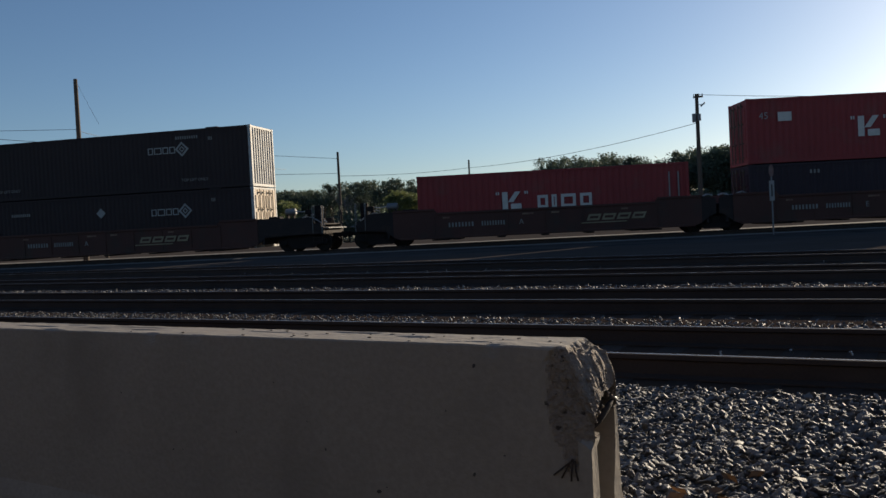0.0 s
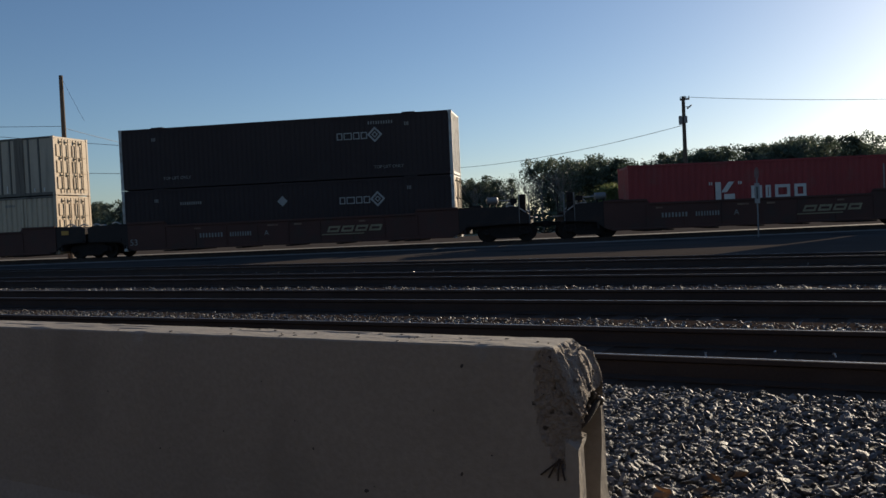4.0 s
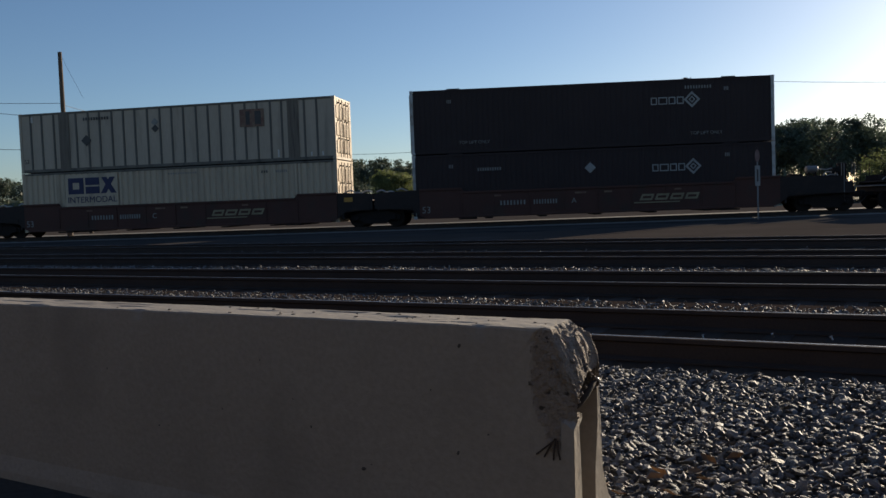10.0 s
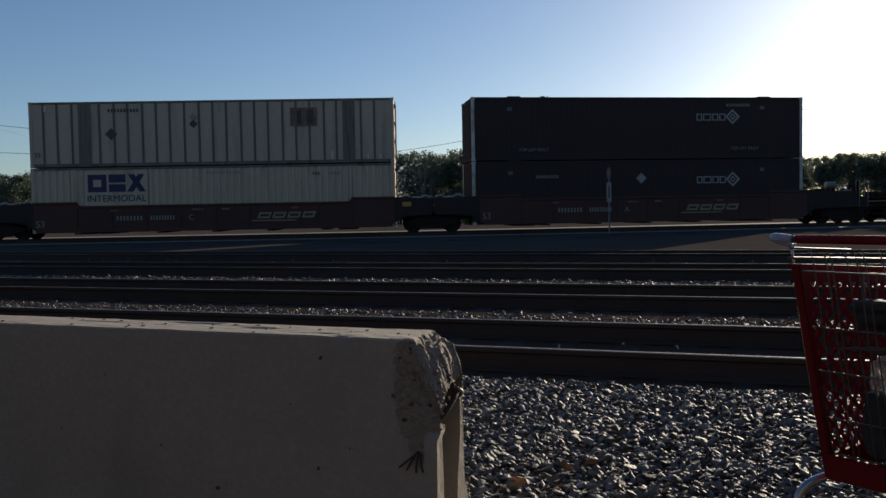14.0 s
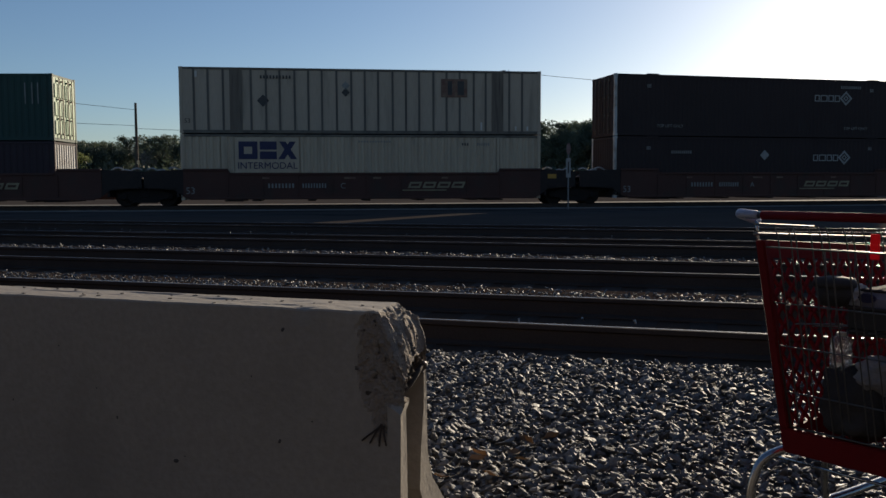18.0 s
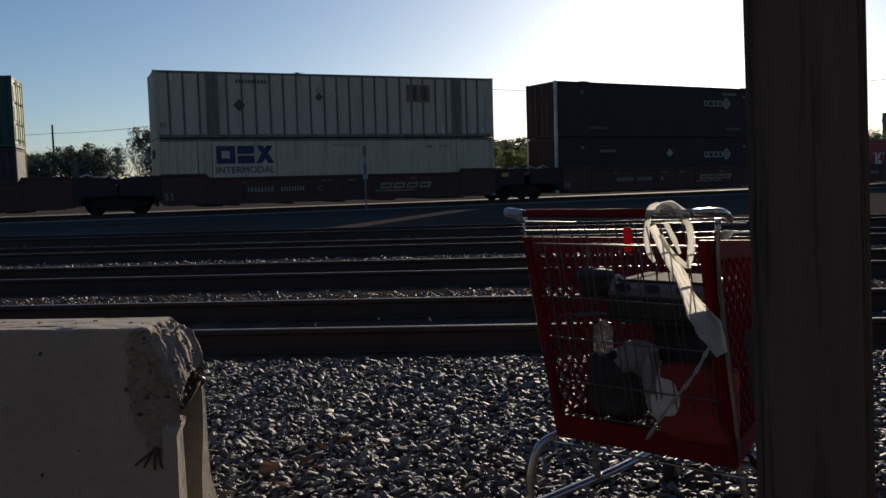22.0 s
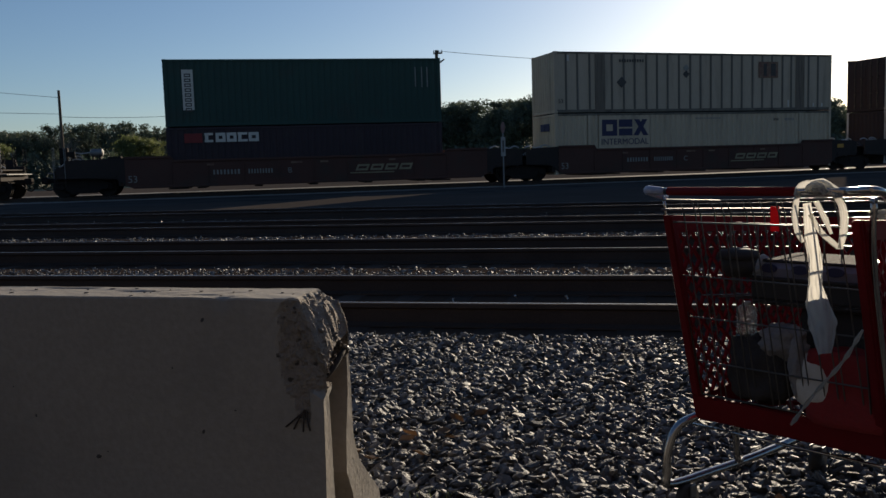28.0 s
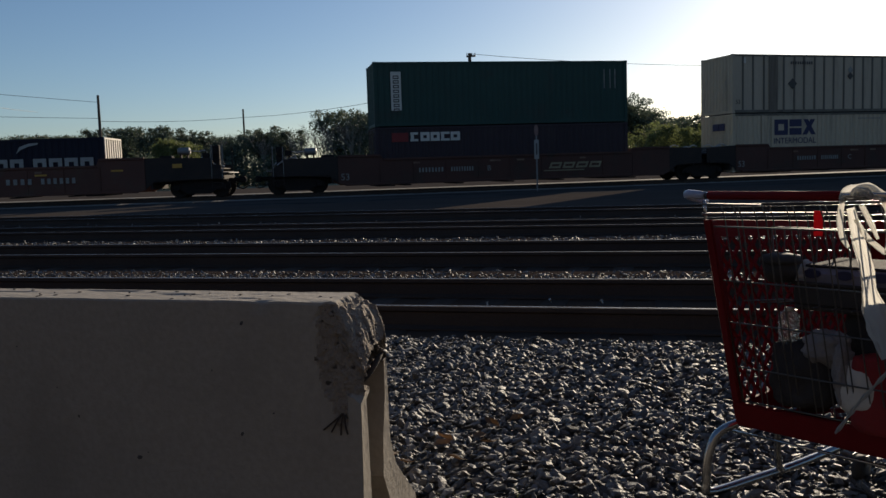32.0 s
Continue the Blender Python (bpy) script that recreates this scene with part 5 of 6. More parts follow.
plate(ccar, 8.35, 8.75, 1.38, 1.58, MARK_YELLOW, -1.45, "reflector", "bright yellow reflector plate")
ride_car(ccar, -11.5)
bcar = well_car("oxide-brown well car unit under the green and dark blue pair", -30.95, -40.7, -21.2, [-40.7], CAR_BROWN, "B", 1.66, 1.84, 6.1, (True, False))
text("53", 0.42, MARK_GREY, bcar, facing(-7.7, 0.86, -1.455), label="faded painted number")
ride_car(bcar, -30.95)
dcar = well_car("faded red-brown well car under the blue container", -55.2, -65.4, -45.0, [-45.0, -65.4], CAR_YELLOW, "", 1.72, 2.0, 6.1, (True, True), number=False, logo=False)
bars(dcar, 2.2, 3.4, 0.98, 0.24, 4, MARK_GREY, -1.48, "painted number bars")
bars(dcar, 3.65, 5.2, 0.98, 0.24, 6, MARK_GREY, -1.48, "painted number bars")
plate(dcar, 3.4, 3.9, 1.32, 1.40, MARK_YELLOW, -1.48, "reflector", "yellow reflector strip")
plate(dcar, 6.6, 7.1, 1.42, 1.50, MARK_YELLOW, -1.48, "reflector", "yellow reflector strip")
plate(dcar, 9.2, 9.6, 1.5, 1.68, MARK_YELLOW, -1.48, "reflector", "yellow reflector plate")
ride_car(dcar, -55.2)


# ---- sign, poles, wires ----
sign = thing("track_sign", "thin steel post with a white plate and a small round marker", "sign", pose(-5.72, 37.4, -0.02, 0, 0, 8.7))
part("pole", box(-0.032, 0.032, -0.02, 0.02, 0, 2.62, 0.006), HARDWARE, sign)
part("plate", box(-0.10, 0.10, -0.035, -0.022, 1.42, 2.25, 0.004), SIGN_WHITE, sign)
part("marking", box(-0.03, 0.03, -0.041, -0.034, 1.6, 2.1), MARK_DARK, sign, "dark bar on the plate")
bm = bmesh.new()
add_tube(bm, (0, -0.03, 0), (0, -0.015, 0), 0.17, sides=20)
bm.transform(Matrix.Translation((0, 0, 2.66)) @ Matrix.Diagonal((0.55, 1, 1.5, 1)))
part("marker", bm, SIGN_RED, sign, "faded red oval marker")


def pole(x, y, top, r=0.15, arms=False, lean=0.0):
    ob = thing("utility_pole", "dark wooden utility pole beyond the train" + (" with a crossarm and transformer" if arms else ""), "utility pole", pose(x, y, -0.05, 0, lean, 0), group="line of utility poles")
    bm = bmesh.new()
    add_tube(bm, (0, 0, 0), (0, 0, top), r * 1.15, r * 0.75, sides=12)
    part("shaft", bm, POLE_WOOD, ob)
    if arms:
        part("crossarm", box(-0.3, 0.55, -0.06, 0.06, top - 0.35, top - 0.2, 0.01), POLE_WOOD, ob)
        for px in (-0.25, 0.2, 0.5):
            bm = bmesh.new()
            add_tube(bm, (px, 0, top - 0.2), (px, 0, top + 0.02), 0.05, 0.03, sides=8)
            part("insulator", bm, HARDWARE, ob)
        bm = bmesh.new()
        add_tube(bm, (0.35, -0.15, top - 1.15), (0.75, -0.15, top - 0.85), 0.07, sides=8)
        add_tube(bm, (0.1, -0.1, top - 0.95), (0.6, -0.15, top - 1.0), 0.03, sides=6)
        part("street_light_arm", bm, HARDWARE, ob)
        bm = bmesh.new()
        add_tube(bm, (-0.22, -0.2, top - 2.5), (-0.22, -0.2, top - 1.75), 0.2, sides=12)
        add_tube(bm, (0.2, -0.2, top - 2.4), (0.2, -0.2, top - 1.8), 0.16, sides=12)
        part("transformer", bm, HARDWARE, ob)
    return ob


PA, PB, PC, PD = Vector((-46.3, 35.5, 11.45)), Vector((-59.0, 79.6, 10.15)), Vector((-17.9, 77.8, 11.65)), Vector((-53.1, 100.5, 9.63))
pole(PA.x, PA.y, PA.z, 0.16)
pole(PB.x, PB.y, PB.z, 0.17)
pole(PC.x, PC.y, PC.z, 0.2, True)
pole(PD.x, PD.y, PD.z, 0.14)
pole(-50.7, 40.6, 7.3, 0.12)


def wire(a, b, sag, r=0.018):
    bm = bmesh.new()
    a, b = Vector(a), Vector(b)
    pts = []
    for i in range(25):
        t = i / 24
        p = a.lerp(b, t)
        p.z -= sag * 4 * t * (1 - t)
        pts.append(p)
    add_path_tube(bm, pts, r, 5)
    return tagged(part("power_line", bm, CABLE), "thin dark overhead line between poles", "overhead line", group="overhead lines")


wire(PC - Vector((0, 0, 0.1)), (45, 86, 10.6), 1.95, 0.02)
wire(PC - Vector((0, 0, 2.6)), PD - Vector((0, 0, 1.1)), 0.6, 0.024)
wire(PD - Vector((0, 0, 1.1)), PB - Vector((0, 0, 2.8)), 0.25, 0.024)
wire(PB - Vector((0, 0, 0.8)), (-72, 23.4, 11.0), 0.3, 0.022)
wire(PB - Vector((0, 0, 2.5)), (-72.5, 22.6, 7.2), 0.3, 0.022)
wire(PA - Vector((0, 0, 3.2)), (-62.9, 7.4, 7.9), 0.2, 0.014)
wire(PA - Vector((0, 0, 3.3)), (-52, 62, 7.0), 0.4, 0.014)
wire(PA - Vector((0, 0, 0.1)), (-45.6, 36.5, 8.6), 0.05, 0.008)


# ---- trees beyond the train ----
def leaf_cloud(rs, centres, radii, per, size):
    """Small leaf quads scattered in clumps; one mesh."""
    v, f = [], []
    for c, r in zip(centres, radii):
        p = np.array(c) + np.clip(rs.normal(size=(per, 3)), -2, 2) * r * np.array([0.62, 0.62, 0.5])
        a = rs.normal(size=(per, 3))
        a /= np.linalg.norm(a, axis=1)[:, None]
        b = np.cross(a, rs.normal(size=(per, 3)))
        b /= np.linalg.norm(b, axis=1)[:, None]
        s = size * rs.uniform(0.6, 1.3, (per, 1))
        q = np.stack([p - a * s, p + b * s * 0.6, p + a * s, p - b * s * 0.6], 1)
        v.append(q.reshape(-1, 3))
    v = np.concatenate(v)
    n = len(v) // 4
    me = bpy.data.meshes.new("crown")
    me.vertices.add(len(v))
    me.vertices.foreach_set("co", v.ravel())
    me.loops.add(4 * n)
    me.loops.foreach_set("vertex_index", np.arange(4 * n))
    me.polygons.add(n)
    me.polygons.foreach_set("loop_start", np.arange(0, 4 * n, 4))
    me.polygons.foreach_set("loop_total", np.full(n, 4))
    me.update(calc_edges=True)
    return me


def tree(seed, h=8.0, spread=3.2, leaves=LEAVES, label="leafy green tree beyond the train"):
    rs = np.random.RandomState(seed)
    ob = thing("tree", label, "tree", group="trees beyond the train")
    bm = bmesh.new()
    add_path_tube(bm, [(0, 0, -0.2), (0.1, 0.05, h * 0.25), (rs.uniform(-0.3, 0.3), 0.1, h * 0.5), (rs.uniform(-0.4, 0.4), 0, h * 0.8)], [0.24, 0.19, 0.13, 0.05], 8)
    cs, rr = [], []
    lobes = [(rs.uniform(-0.5, 0.5) * spread, rs.uniform(-0.5, 0.5) * spread, h * rs.uniform(0.45, 0.8), rs.uniform(0.45, 0.75) * spread) for _ in range(5)]
    lobes.append((0, 0, h * 0.62, spread * 0.8))
    for i in range(64):
        lx, ly, lz, lr = lobes[i % 6]
        d = rs.normal(size=3)
        d /= np.linalg.norm(d)
        c = (lx + d[0] * lr * 0.85, ly + d[1] * lr * 0.85, min(h * 0.94, max(h * 0.16, lz + d[2] * lr * 0.8)))
        cs.append(c)
        rr.append(rs.uniform(0.6, 1.15) * spread / 3.2)
        if i < 22:
            add_path_tube(bm, [(0, 0, max(h * 0.15, c[2] - h * 0.25)), (c[0] * 0.5, c[1] * 0.5, c[2] - h * 0.08), c], [0.09, 0.06, 0.02], 5)
    for i in range(26):
        lx, ly, lz, lr = lobes[i % 6]
        a = rs.uniform(0, math.tau)
        cs.append((lx + lr * 0.8 * math.cos(a), ly + lr * 0.8 * math.sin(a), min(h * 0.99, lz + lr * rs.uniform(0.4, 1.0))))
        rr.append(rs.uniform(0.3, 0.6))
    part("trunk", bm, BARK, ob)
    from_mesh("crown", leaf_cloud(rs, cs, rr, 95, 0.13), leaves, ob)
    return ob


def bare_tree(seed, h=8.0):
    rs = random.Random(seed)
    ob = thing("tree", "bare pale-branched tree beyond the train", "tree", group="trees beyond the train")
    bm = bmesh.new()

    def grow(p, d, length, r, depth):
        q = p + d * length
        add_tube(bm, p, q, r, r * 0.6, sides=4, caps=False)
        if depth:
            for _ in range(3 if depth > 1 else 4):
                nd = (d + Vector((rs.uniform(-0.6, 0.6), rs.uniform(-0.6, 0.6), rs.uniform(0.0, 0.4)))).normalized()
                grow(p.lerp(q, rs.uniform(0.55, 1)), nd, length * rs.uniform(0.55, 0.8), r * 0.55, depth - 1)
    grow(Vector((0, 0, -0.2)), Vector((0.03, 0, 1)), h * 0.34, 0.10, 5)
    part("trunk", bm, BARE_BARK, ob)
    return ob


def crest(az):
    """How high the tree tops stand over the eye, in degrees, by bearing."""
    return float(np.interp(az, [-60, -50, -42, -37, -34, -28, -25, -23, -21.5, -18.5, -16, -13.7, -9, -6, -4, -2.5, -1, 0, 1.2, 2.5, 10, 22, 22.8, 23.6, 30],
                           [2.3, 2.3, 2.8, 2.75, 3.0, 2.75, 2.95, 2.4, 3.7, 3.85, 3.35, 3.8, 3.8, 4.4, 4.4, 4.0, 3.0, 2.5, 3.4, 3.2, 3.0, 2.3, 2.75, 2.2, 2.2]))


kinds = [tree(11 + k, 8.0, 3.0 + 0.25 * (k % 3)) for k in range(5)]
pale_kinds = [tree(31 + k, 8.0, 3.4, LEAVES_PALE, "yellow-green leafy tree catching the light") for k in range(2)]
bare_kinds = [bare_tree(51 + k) for k in range(3)]
used = set()
rt = random.Random(5)


def plant(kind, az, dist, top):
    m = pose(dist * math.sin(radians(az)), dist * math.cos(radians(az)), -0.03, 0, 0, rt.uniform(0, 360))
    if kind in used:
        ob = copy_thing(kind, m)
    else:
        used.add(kind)
        ob = kind
        ob.matrix_basis = m
    k = top / 7.5
    w = k * rt.uniform(0.9, 1.2)
    ob.scale = (w, w, k)
    return ob


az = -62.0
while az < 31:
    d = rt.uniform(104, 122)
    e = crest(az) * rt.choice((1.0, 0.97, 0.9, 0.82))
    if not -24.6 < az < -20.6 or rt.random() < 0.75:
        plant(kinds[rt.randrange(5)], az, d, 1.07 + d * math.tan(radians(e)))
    az += rt.uniform(1.0, 1.9)
az = -61.0
while az < 31:
    d = rt.uniform(128, 150)
    if not -25 < az < -20.3:
        plant(kinds[rt.randrange(5)], az, d, 1.07 + d * math.tan(radians(crest(az) * rt.uniform(0.75, 0.95))))
    az += rt.uniform(1.6, 2.6)
for az, d, e in ((-33.0, 96, 2.2), (-31.5, 97, 2.0), (-17.5, 98, 2.0), (-1.3, 97, 2.5), (1.6, 97, 2.2), (-40.5, 98, 1.9)):
    plant(pale_kinds[rt.randrange(2)], az, d, 1.07 + d * math.tan(radians(e)))
for az, d, e in ((-26.6, 100, 3.2), (-24.3, 101, 3.1), (-23.2, 100, 3.3), (-22.2, 100, 3.9), (-21.0, 101, 4.0), (-30.2, 101, 3.0), (-19.0, 118, 4.0), (-15.0, 100, 3.6), (-36.0, 103, 3.0), (-22.7, 106, 3.6), (-23.8, 107, 3.4), (-21.6, 108, 3.9), (-20.4, 104, 3.9)):
    plant(bare_kinds[rt.randrange(3)], az, d, 1.07 + d * math.tan(radians(e)))

rs = np.random.RandomState(77)
hedge_c, hedge_r = [], []
for i in range(520):
    a = radians(rs.uniform(-63, 32))
    d = rs.uniform(98, 112)
    hedge_c.append((d * math.sin(a), d * math.cos(a), rs.uniform(0.5, 2.4)))
    hedge_r.append(rs.uniform(0.8, 1.8))
tagged(from_mesh("undergrowth", leaf_cloud(rs, hedge_c, hedge_r, 90, 0.26), LEAVES), "dense dark green undergrowth at the foot of the trees", "bushes", kind="stuff")

# far masonry block on the skyline
far = thing("distant_building", "distant masonry building with a square tower on the skyline", "building", pose(138, 311, 0, 0, 0, -24))
part("wall", box(-2.4, 30, -5, 5, 0, 18.6, 0.1), FAR_WALL, far)
part("roof", box(-2.7, 30.3, -5.3, 5.3, 18.6, 19.1, 0.1), FAR_WALL, far)
part("tower", box(-2.5, 2.5, -3, 3, 19.1, 21.6, 0.1), FAR_WALL, far)
part("tower_cap", box(0.0, 1.2, -0.6, 0.6, 21.6, 22.6, 0.1), FAR_WALL, far)
bm = bmesh.new()
add_tube(bm, (-0.9, 0, 21.6), (-0.9, 0, 24.5), 0.09, sides=6)
part("mast", bm, HARDWARE, far)
lamp = thing("street_lamp", "tall grey street lamp with a short arm beyond the train", "street lamp", pose(52.7, 129.7, -0.05))
bm = bmesh.new()
add_tube(bm, (0, 0, 0), (0, 0, 12.0), 0.13, 0.08, sides=8)
part("pole", bm, HARDWARE, lamp)
bm = bmesh.new()
add_path_tube(bm, smooth_path([(0, 0, 11.7), (0.3, 0, 12.05), (1.0, 0, 12.1)], 4), 0.05, 6)
part("arm", bm, HARDWARE, lamp)
part("lamp_head", box(0.8, 1.6, -0.16, 0.16, 12.02, 12.2, 0.04), HARDWARE, lamp)


# ---- shopping cart ----
cart = thing("shopping_cart", "red plastic and chrome shopping cart filled with belongings, on the gravel", "shopping cart", pose(0.28, 2.198, 0.02, 0, 0, -35))
bm = bmesh.new()
add_tube(bm, (-0.27, 0, 0.965), (0.27, 0, 0.965), 0.0095, sides=12)
handle = part("handle", bm, CHROME, cart, "chrome handle bar", True)
bm = bmesh.new()
add_tube(bm, (-0.225, 0, 0.965), (0.12, 0, 0.965), 0.0112, sides=14)
part("grip", bm, CART_RED, handle, "red plastic grip sleeve", True)
for s in (-1, 1):
    bm = bmesh.new()
    add_path_tube(bm, smooth_path([(s * 0.235, -0.005, 0.966), (s * 0.285, 0.0, 0.968), (s * 0.297, 0.03, 0.962), (s * 0.288, 0.085, 0.945)], 5), [(0.0095 + 0.003 * math.sin(math.pi * k / 15)) if s < 0 else 0.0095 for k in range(16)], 10)
    part("bumper", bm, CART_BLUE if s < 0 else CHROME, handle, "grey-blue plastic bumper" if s < 0 else "chrome bend", True)
    bm = bmesh.new()
    add_path_tube(bm, smooth_path([(s * 0.272, 0.05, 0.95), (s * 0.266, 0.075, 0.78), (s * 0.268, 0.20, 0.34)], 5), 0.0042 if s < 0 else 0.0078, 8)
    part("upright", bm, CHROME, cart, "chrome upright", True)


def quad_at(c, u, v):
    a, b, d, e = [Vector(p) for p in c]
    return a.lerp(b, u).lerp(e.lerp(d, u), v)


def lattice(corners, nu, nv, t, border, name, parent):
    """Plastic panel between four corners: a solid rim, diamond holes inside."""
    n = (Vector(corners[1]) - Vector(corners[0])).cross(Vector(corners[3]) - Vector(corners[0])).normalized() * t
    bm = bmesh.new()

    def slab(pts):
        a = [bm.verts.new(p - n) for p in pts]
        b = [bm.verts.new(p + n) for p in pts]
        k = len(pts)
        bm.faces.new(a[::-1])
        bm.faces.new(b)
        for i in range(k):
            j = (i + 1) % k
            bm.faces.new((a[i], a[j], b[j], b[i]))
    bu, bv = border
    for u0, u1, v0, v1 in ((0, 1, 0, bv[0]), (0, 1, 1 - bv[1], 1), (0, bu[0], bv[0], 1 - bv[1]), (1 - bu[1], 1, bv[0], 1 - bv[1])):
        slab([quad_at(corners, u, v) for u, v in ((u0, v0), (u1, v0), (u1, v1), (u0, v1))])
    iu0, iu1, iv0, iv1 = bu[0], 1 - bu[1], bv[0], 1 - bv[1]
    su, sv = (iu1 - iu0) / nu, (iv1 - iv0) / nv
    w = 0.29
    for i in range(nu):
        for j in range(nv):
            for flip in (0, 1):
                pts = []
                for a, b in ((0 - w, 0), (w, 0), (1 + w, 1), (1 - w, 1)):
                    a = min(1.0, max(0.0, a))
                    u = iu0 + su * (i + (1 - a if (flip + i + j) % 2 else a))
                    v = iv0 + sv * (j + b)
                    pts.append((u, v))
                if flip == 0:
                    slab([quad_at(corners, u, v) for u, v in pts])
    return part(name, bm, CART_RED, parent)


WHITE_PARCEL = mat("white_wrapping", (0.6, 0.58, 0.54), (0.5, 0.48, 0.45), 0.7, 0, 5, 40, 0.1)
BOTTLE_CLEAR = mat("clear_bottle_plastic", (0.92, 0.92, 0.92), (0.85, 0.85, 0.86), 0.13, 0, 30, 60, 1.0, trans=0.9, spec=0.8)
BOTTLE_CLEAR.node_tree.nodes["Principled BSDF"].inputs["IOR"].default_value = 1.3
CLEAR_PACK = mat("cloudy_plastic", (0.2, 0.195, 0.24), (0.15, 0.15, 0.19), 0.7, 0, 9, 50, 0.15, spec=0.2)
RL, RR, RLb, RRb = (-0.256, 0.03, 0.90), (0.256, 0.03, 0.90), (-0.262, 0.20, 0.31), (0.262, 0.20, 0.31)
FL, FR, FLb, FRb = (-0.205, 0.92, 0.84), (0.205, 0.92, 0.84), (-0.19, 0.84, 0.37), (0.19, 0.84, 0.37)
lattice((RLb, FLb, FL, RL), 26, 18, 0.0045, ((0.05, 0.06), (0.10, 0.08)), "side_panel", cart)
lattice((FRb, RRb, RR, FR), 26, 18, 0.0045, ((0.06, 0.05), (0.10, 0.08)), "side_panel", cart)
lattice((FLb, FRb, FR, FL), 14, 16, 0.0045, ((0.1, 0.1), (0.12, 0.1)), "front_panel", cart)
lattice((RLb, RRb, FRb, FLb), 8, 12, 0.006, ((0.06, 0.06), (0.05, 0.05)), "basket_floor", cart)
TAG_RED = leaf_mat("translucent_red_plastic", (0.6, 0.02, 0.03), (0.6, 0.02, 0.03), 0.5)
# solid plastic frame round the rear gate
bm = bmesh.new()
for a, b, c, d in (((0, 0), (1, 0), (1, 0.12), (0, 0.12)), ((0, 0.12), (0.05, 0.12), (0.05, 1), (0, 1)), ((0.955, 0.12), (1, 0.12), (1, 1), (0.955, 1))):
    p = [quad_at((RLb, RRb, RR, RL), u, v) for u, v in (a, b, c, d)]
    n = Vector((0, -0.012, 0))
    lo = [bm.verts.new(q + n) for q in p]
    hi = [bm.verts.new(q - n) for q in p]
    bm.faces.new(lo)
    bm.faces.new(hi[::-1])
    for i in range(4):
        j = (i + 1) % 4
        bm.faces.new((lo[j], lo[i], hi[i], hi[j]))
bmesh.ops.bevel(bm, geom=list(bm.edges), offset=0.004, segments=2, affect="EDGES")
part("rear_frame", bm, CART_RED, cart)
# hinged wire gate and child seat wires
gate = part("rear_gate", (lambda b: (add_path_tube(b, [quad_at((RLb, RRb, RR, RL), u, v) + Vector((0, -0.004, 0)) for u, v in ((0.06, 0.13), (0.94, 0.13), (0.97, 0.97), (0.03, 0.97), (0.06, 0.13))], 0.0032, 6), b)[1])(bmesh.new()), WIRE, cart, "dull plated wire gate", True)
for i in range(15):
    u = 0.1 + 0.8 * i / 14 + 0.016 * math.sin(i * 2.3)
    bm = bmesh.new()
    p0, p1 = quad_at((RLb, RRb, RR, RL), u, 0.13), quad_at((RLb, RRb, RR, RL), 0.02 + u * 0.96, 1.02)
    add_path_tube(bm, [p0, p1, p1 + Vector((0, -0.02, 0.03))], 0.0019, 5)
    part("wire", bm, WIRE, gate)
for v in (0.3, 0.52, 0.72, 0.97):
    bm = bmesh.new()
    add_tube(bm, quad_at((RLb, RRb, RR, RL), 0.04, v), quad_at((RLb, RRb, RR, RL), 0.96, v), 0.0022, sides=6)
    part("wire", bm, WIRE, gate)
seat = bmesh.new()
add_path_tube(seat, [(-0.23, 0.32, 0.86), (-0.2, 0.30, 0.66), (0.2, 0.30, 0.66), (0.23, 0.32, 0.86), (-0.23, 0.32, 0.86)], 0.004, 6)
for i in range(9):
    x = -0.19 + 0.38 * i / 8
    add_tube(seat, (x, 0.32, 0.86), (x * 0.95, 0.30, 0.66), 0.0022, sides=5)
    add_tube(seat, (x * 0.95, 0.30, 0.66), (x, 0.11, 0.68), 0.0022, sides=5)
part("child_seat", seat, WIRE, cart, "dull plated wire child seat")
for s in (-1, 1):
    bm = bmesh.new()
    add_tube(bm, (s * 0.266, 0.03, 0.915), (s * 0.205, 0.86, 0.872), 0.0035, sides=8)
    add_tube(bm, (s * 0.27, 0.04, 0.94), (s * 0.25, 0.3, 0.925), 0.003, sides=8)
    part("rim_wire", bm, WIRE, cart, "plated rim wire")
part("tag", box(-0.045, -0.021, 0.196, 0.200, 0.852, 0.918, 0.0015), TAG_RED, cart, "bright red plastic tag")
part("tag", box(0.197, 0.217, 0.196, 0.200, 0.735, 0.885, 0.0015), TAG_RED, cart, "bright red plastic strip")
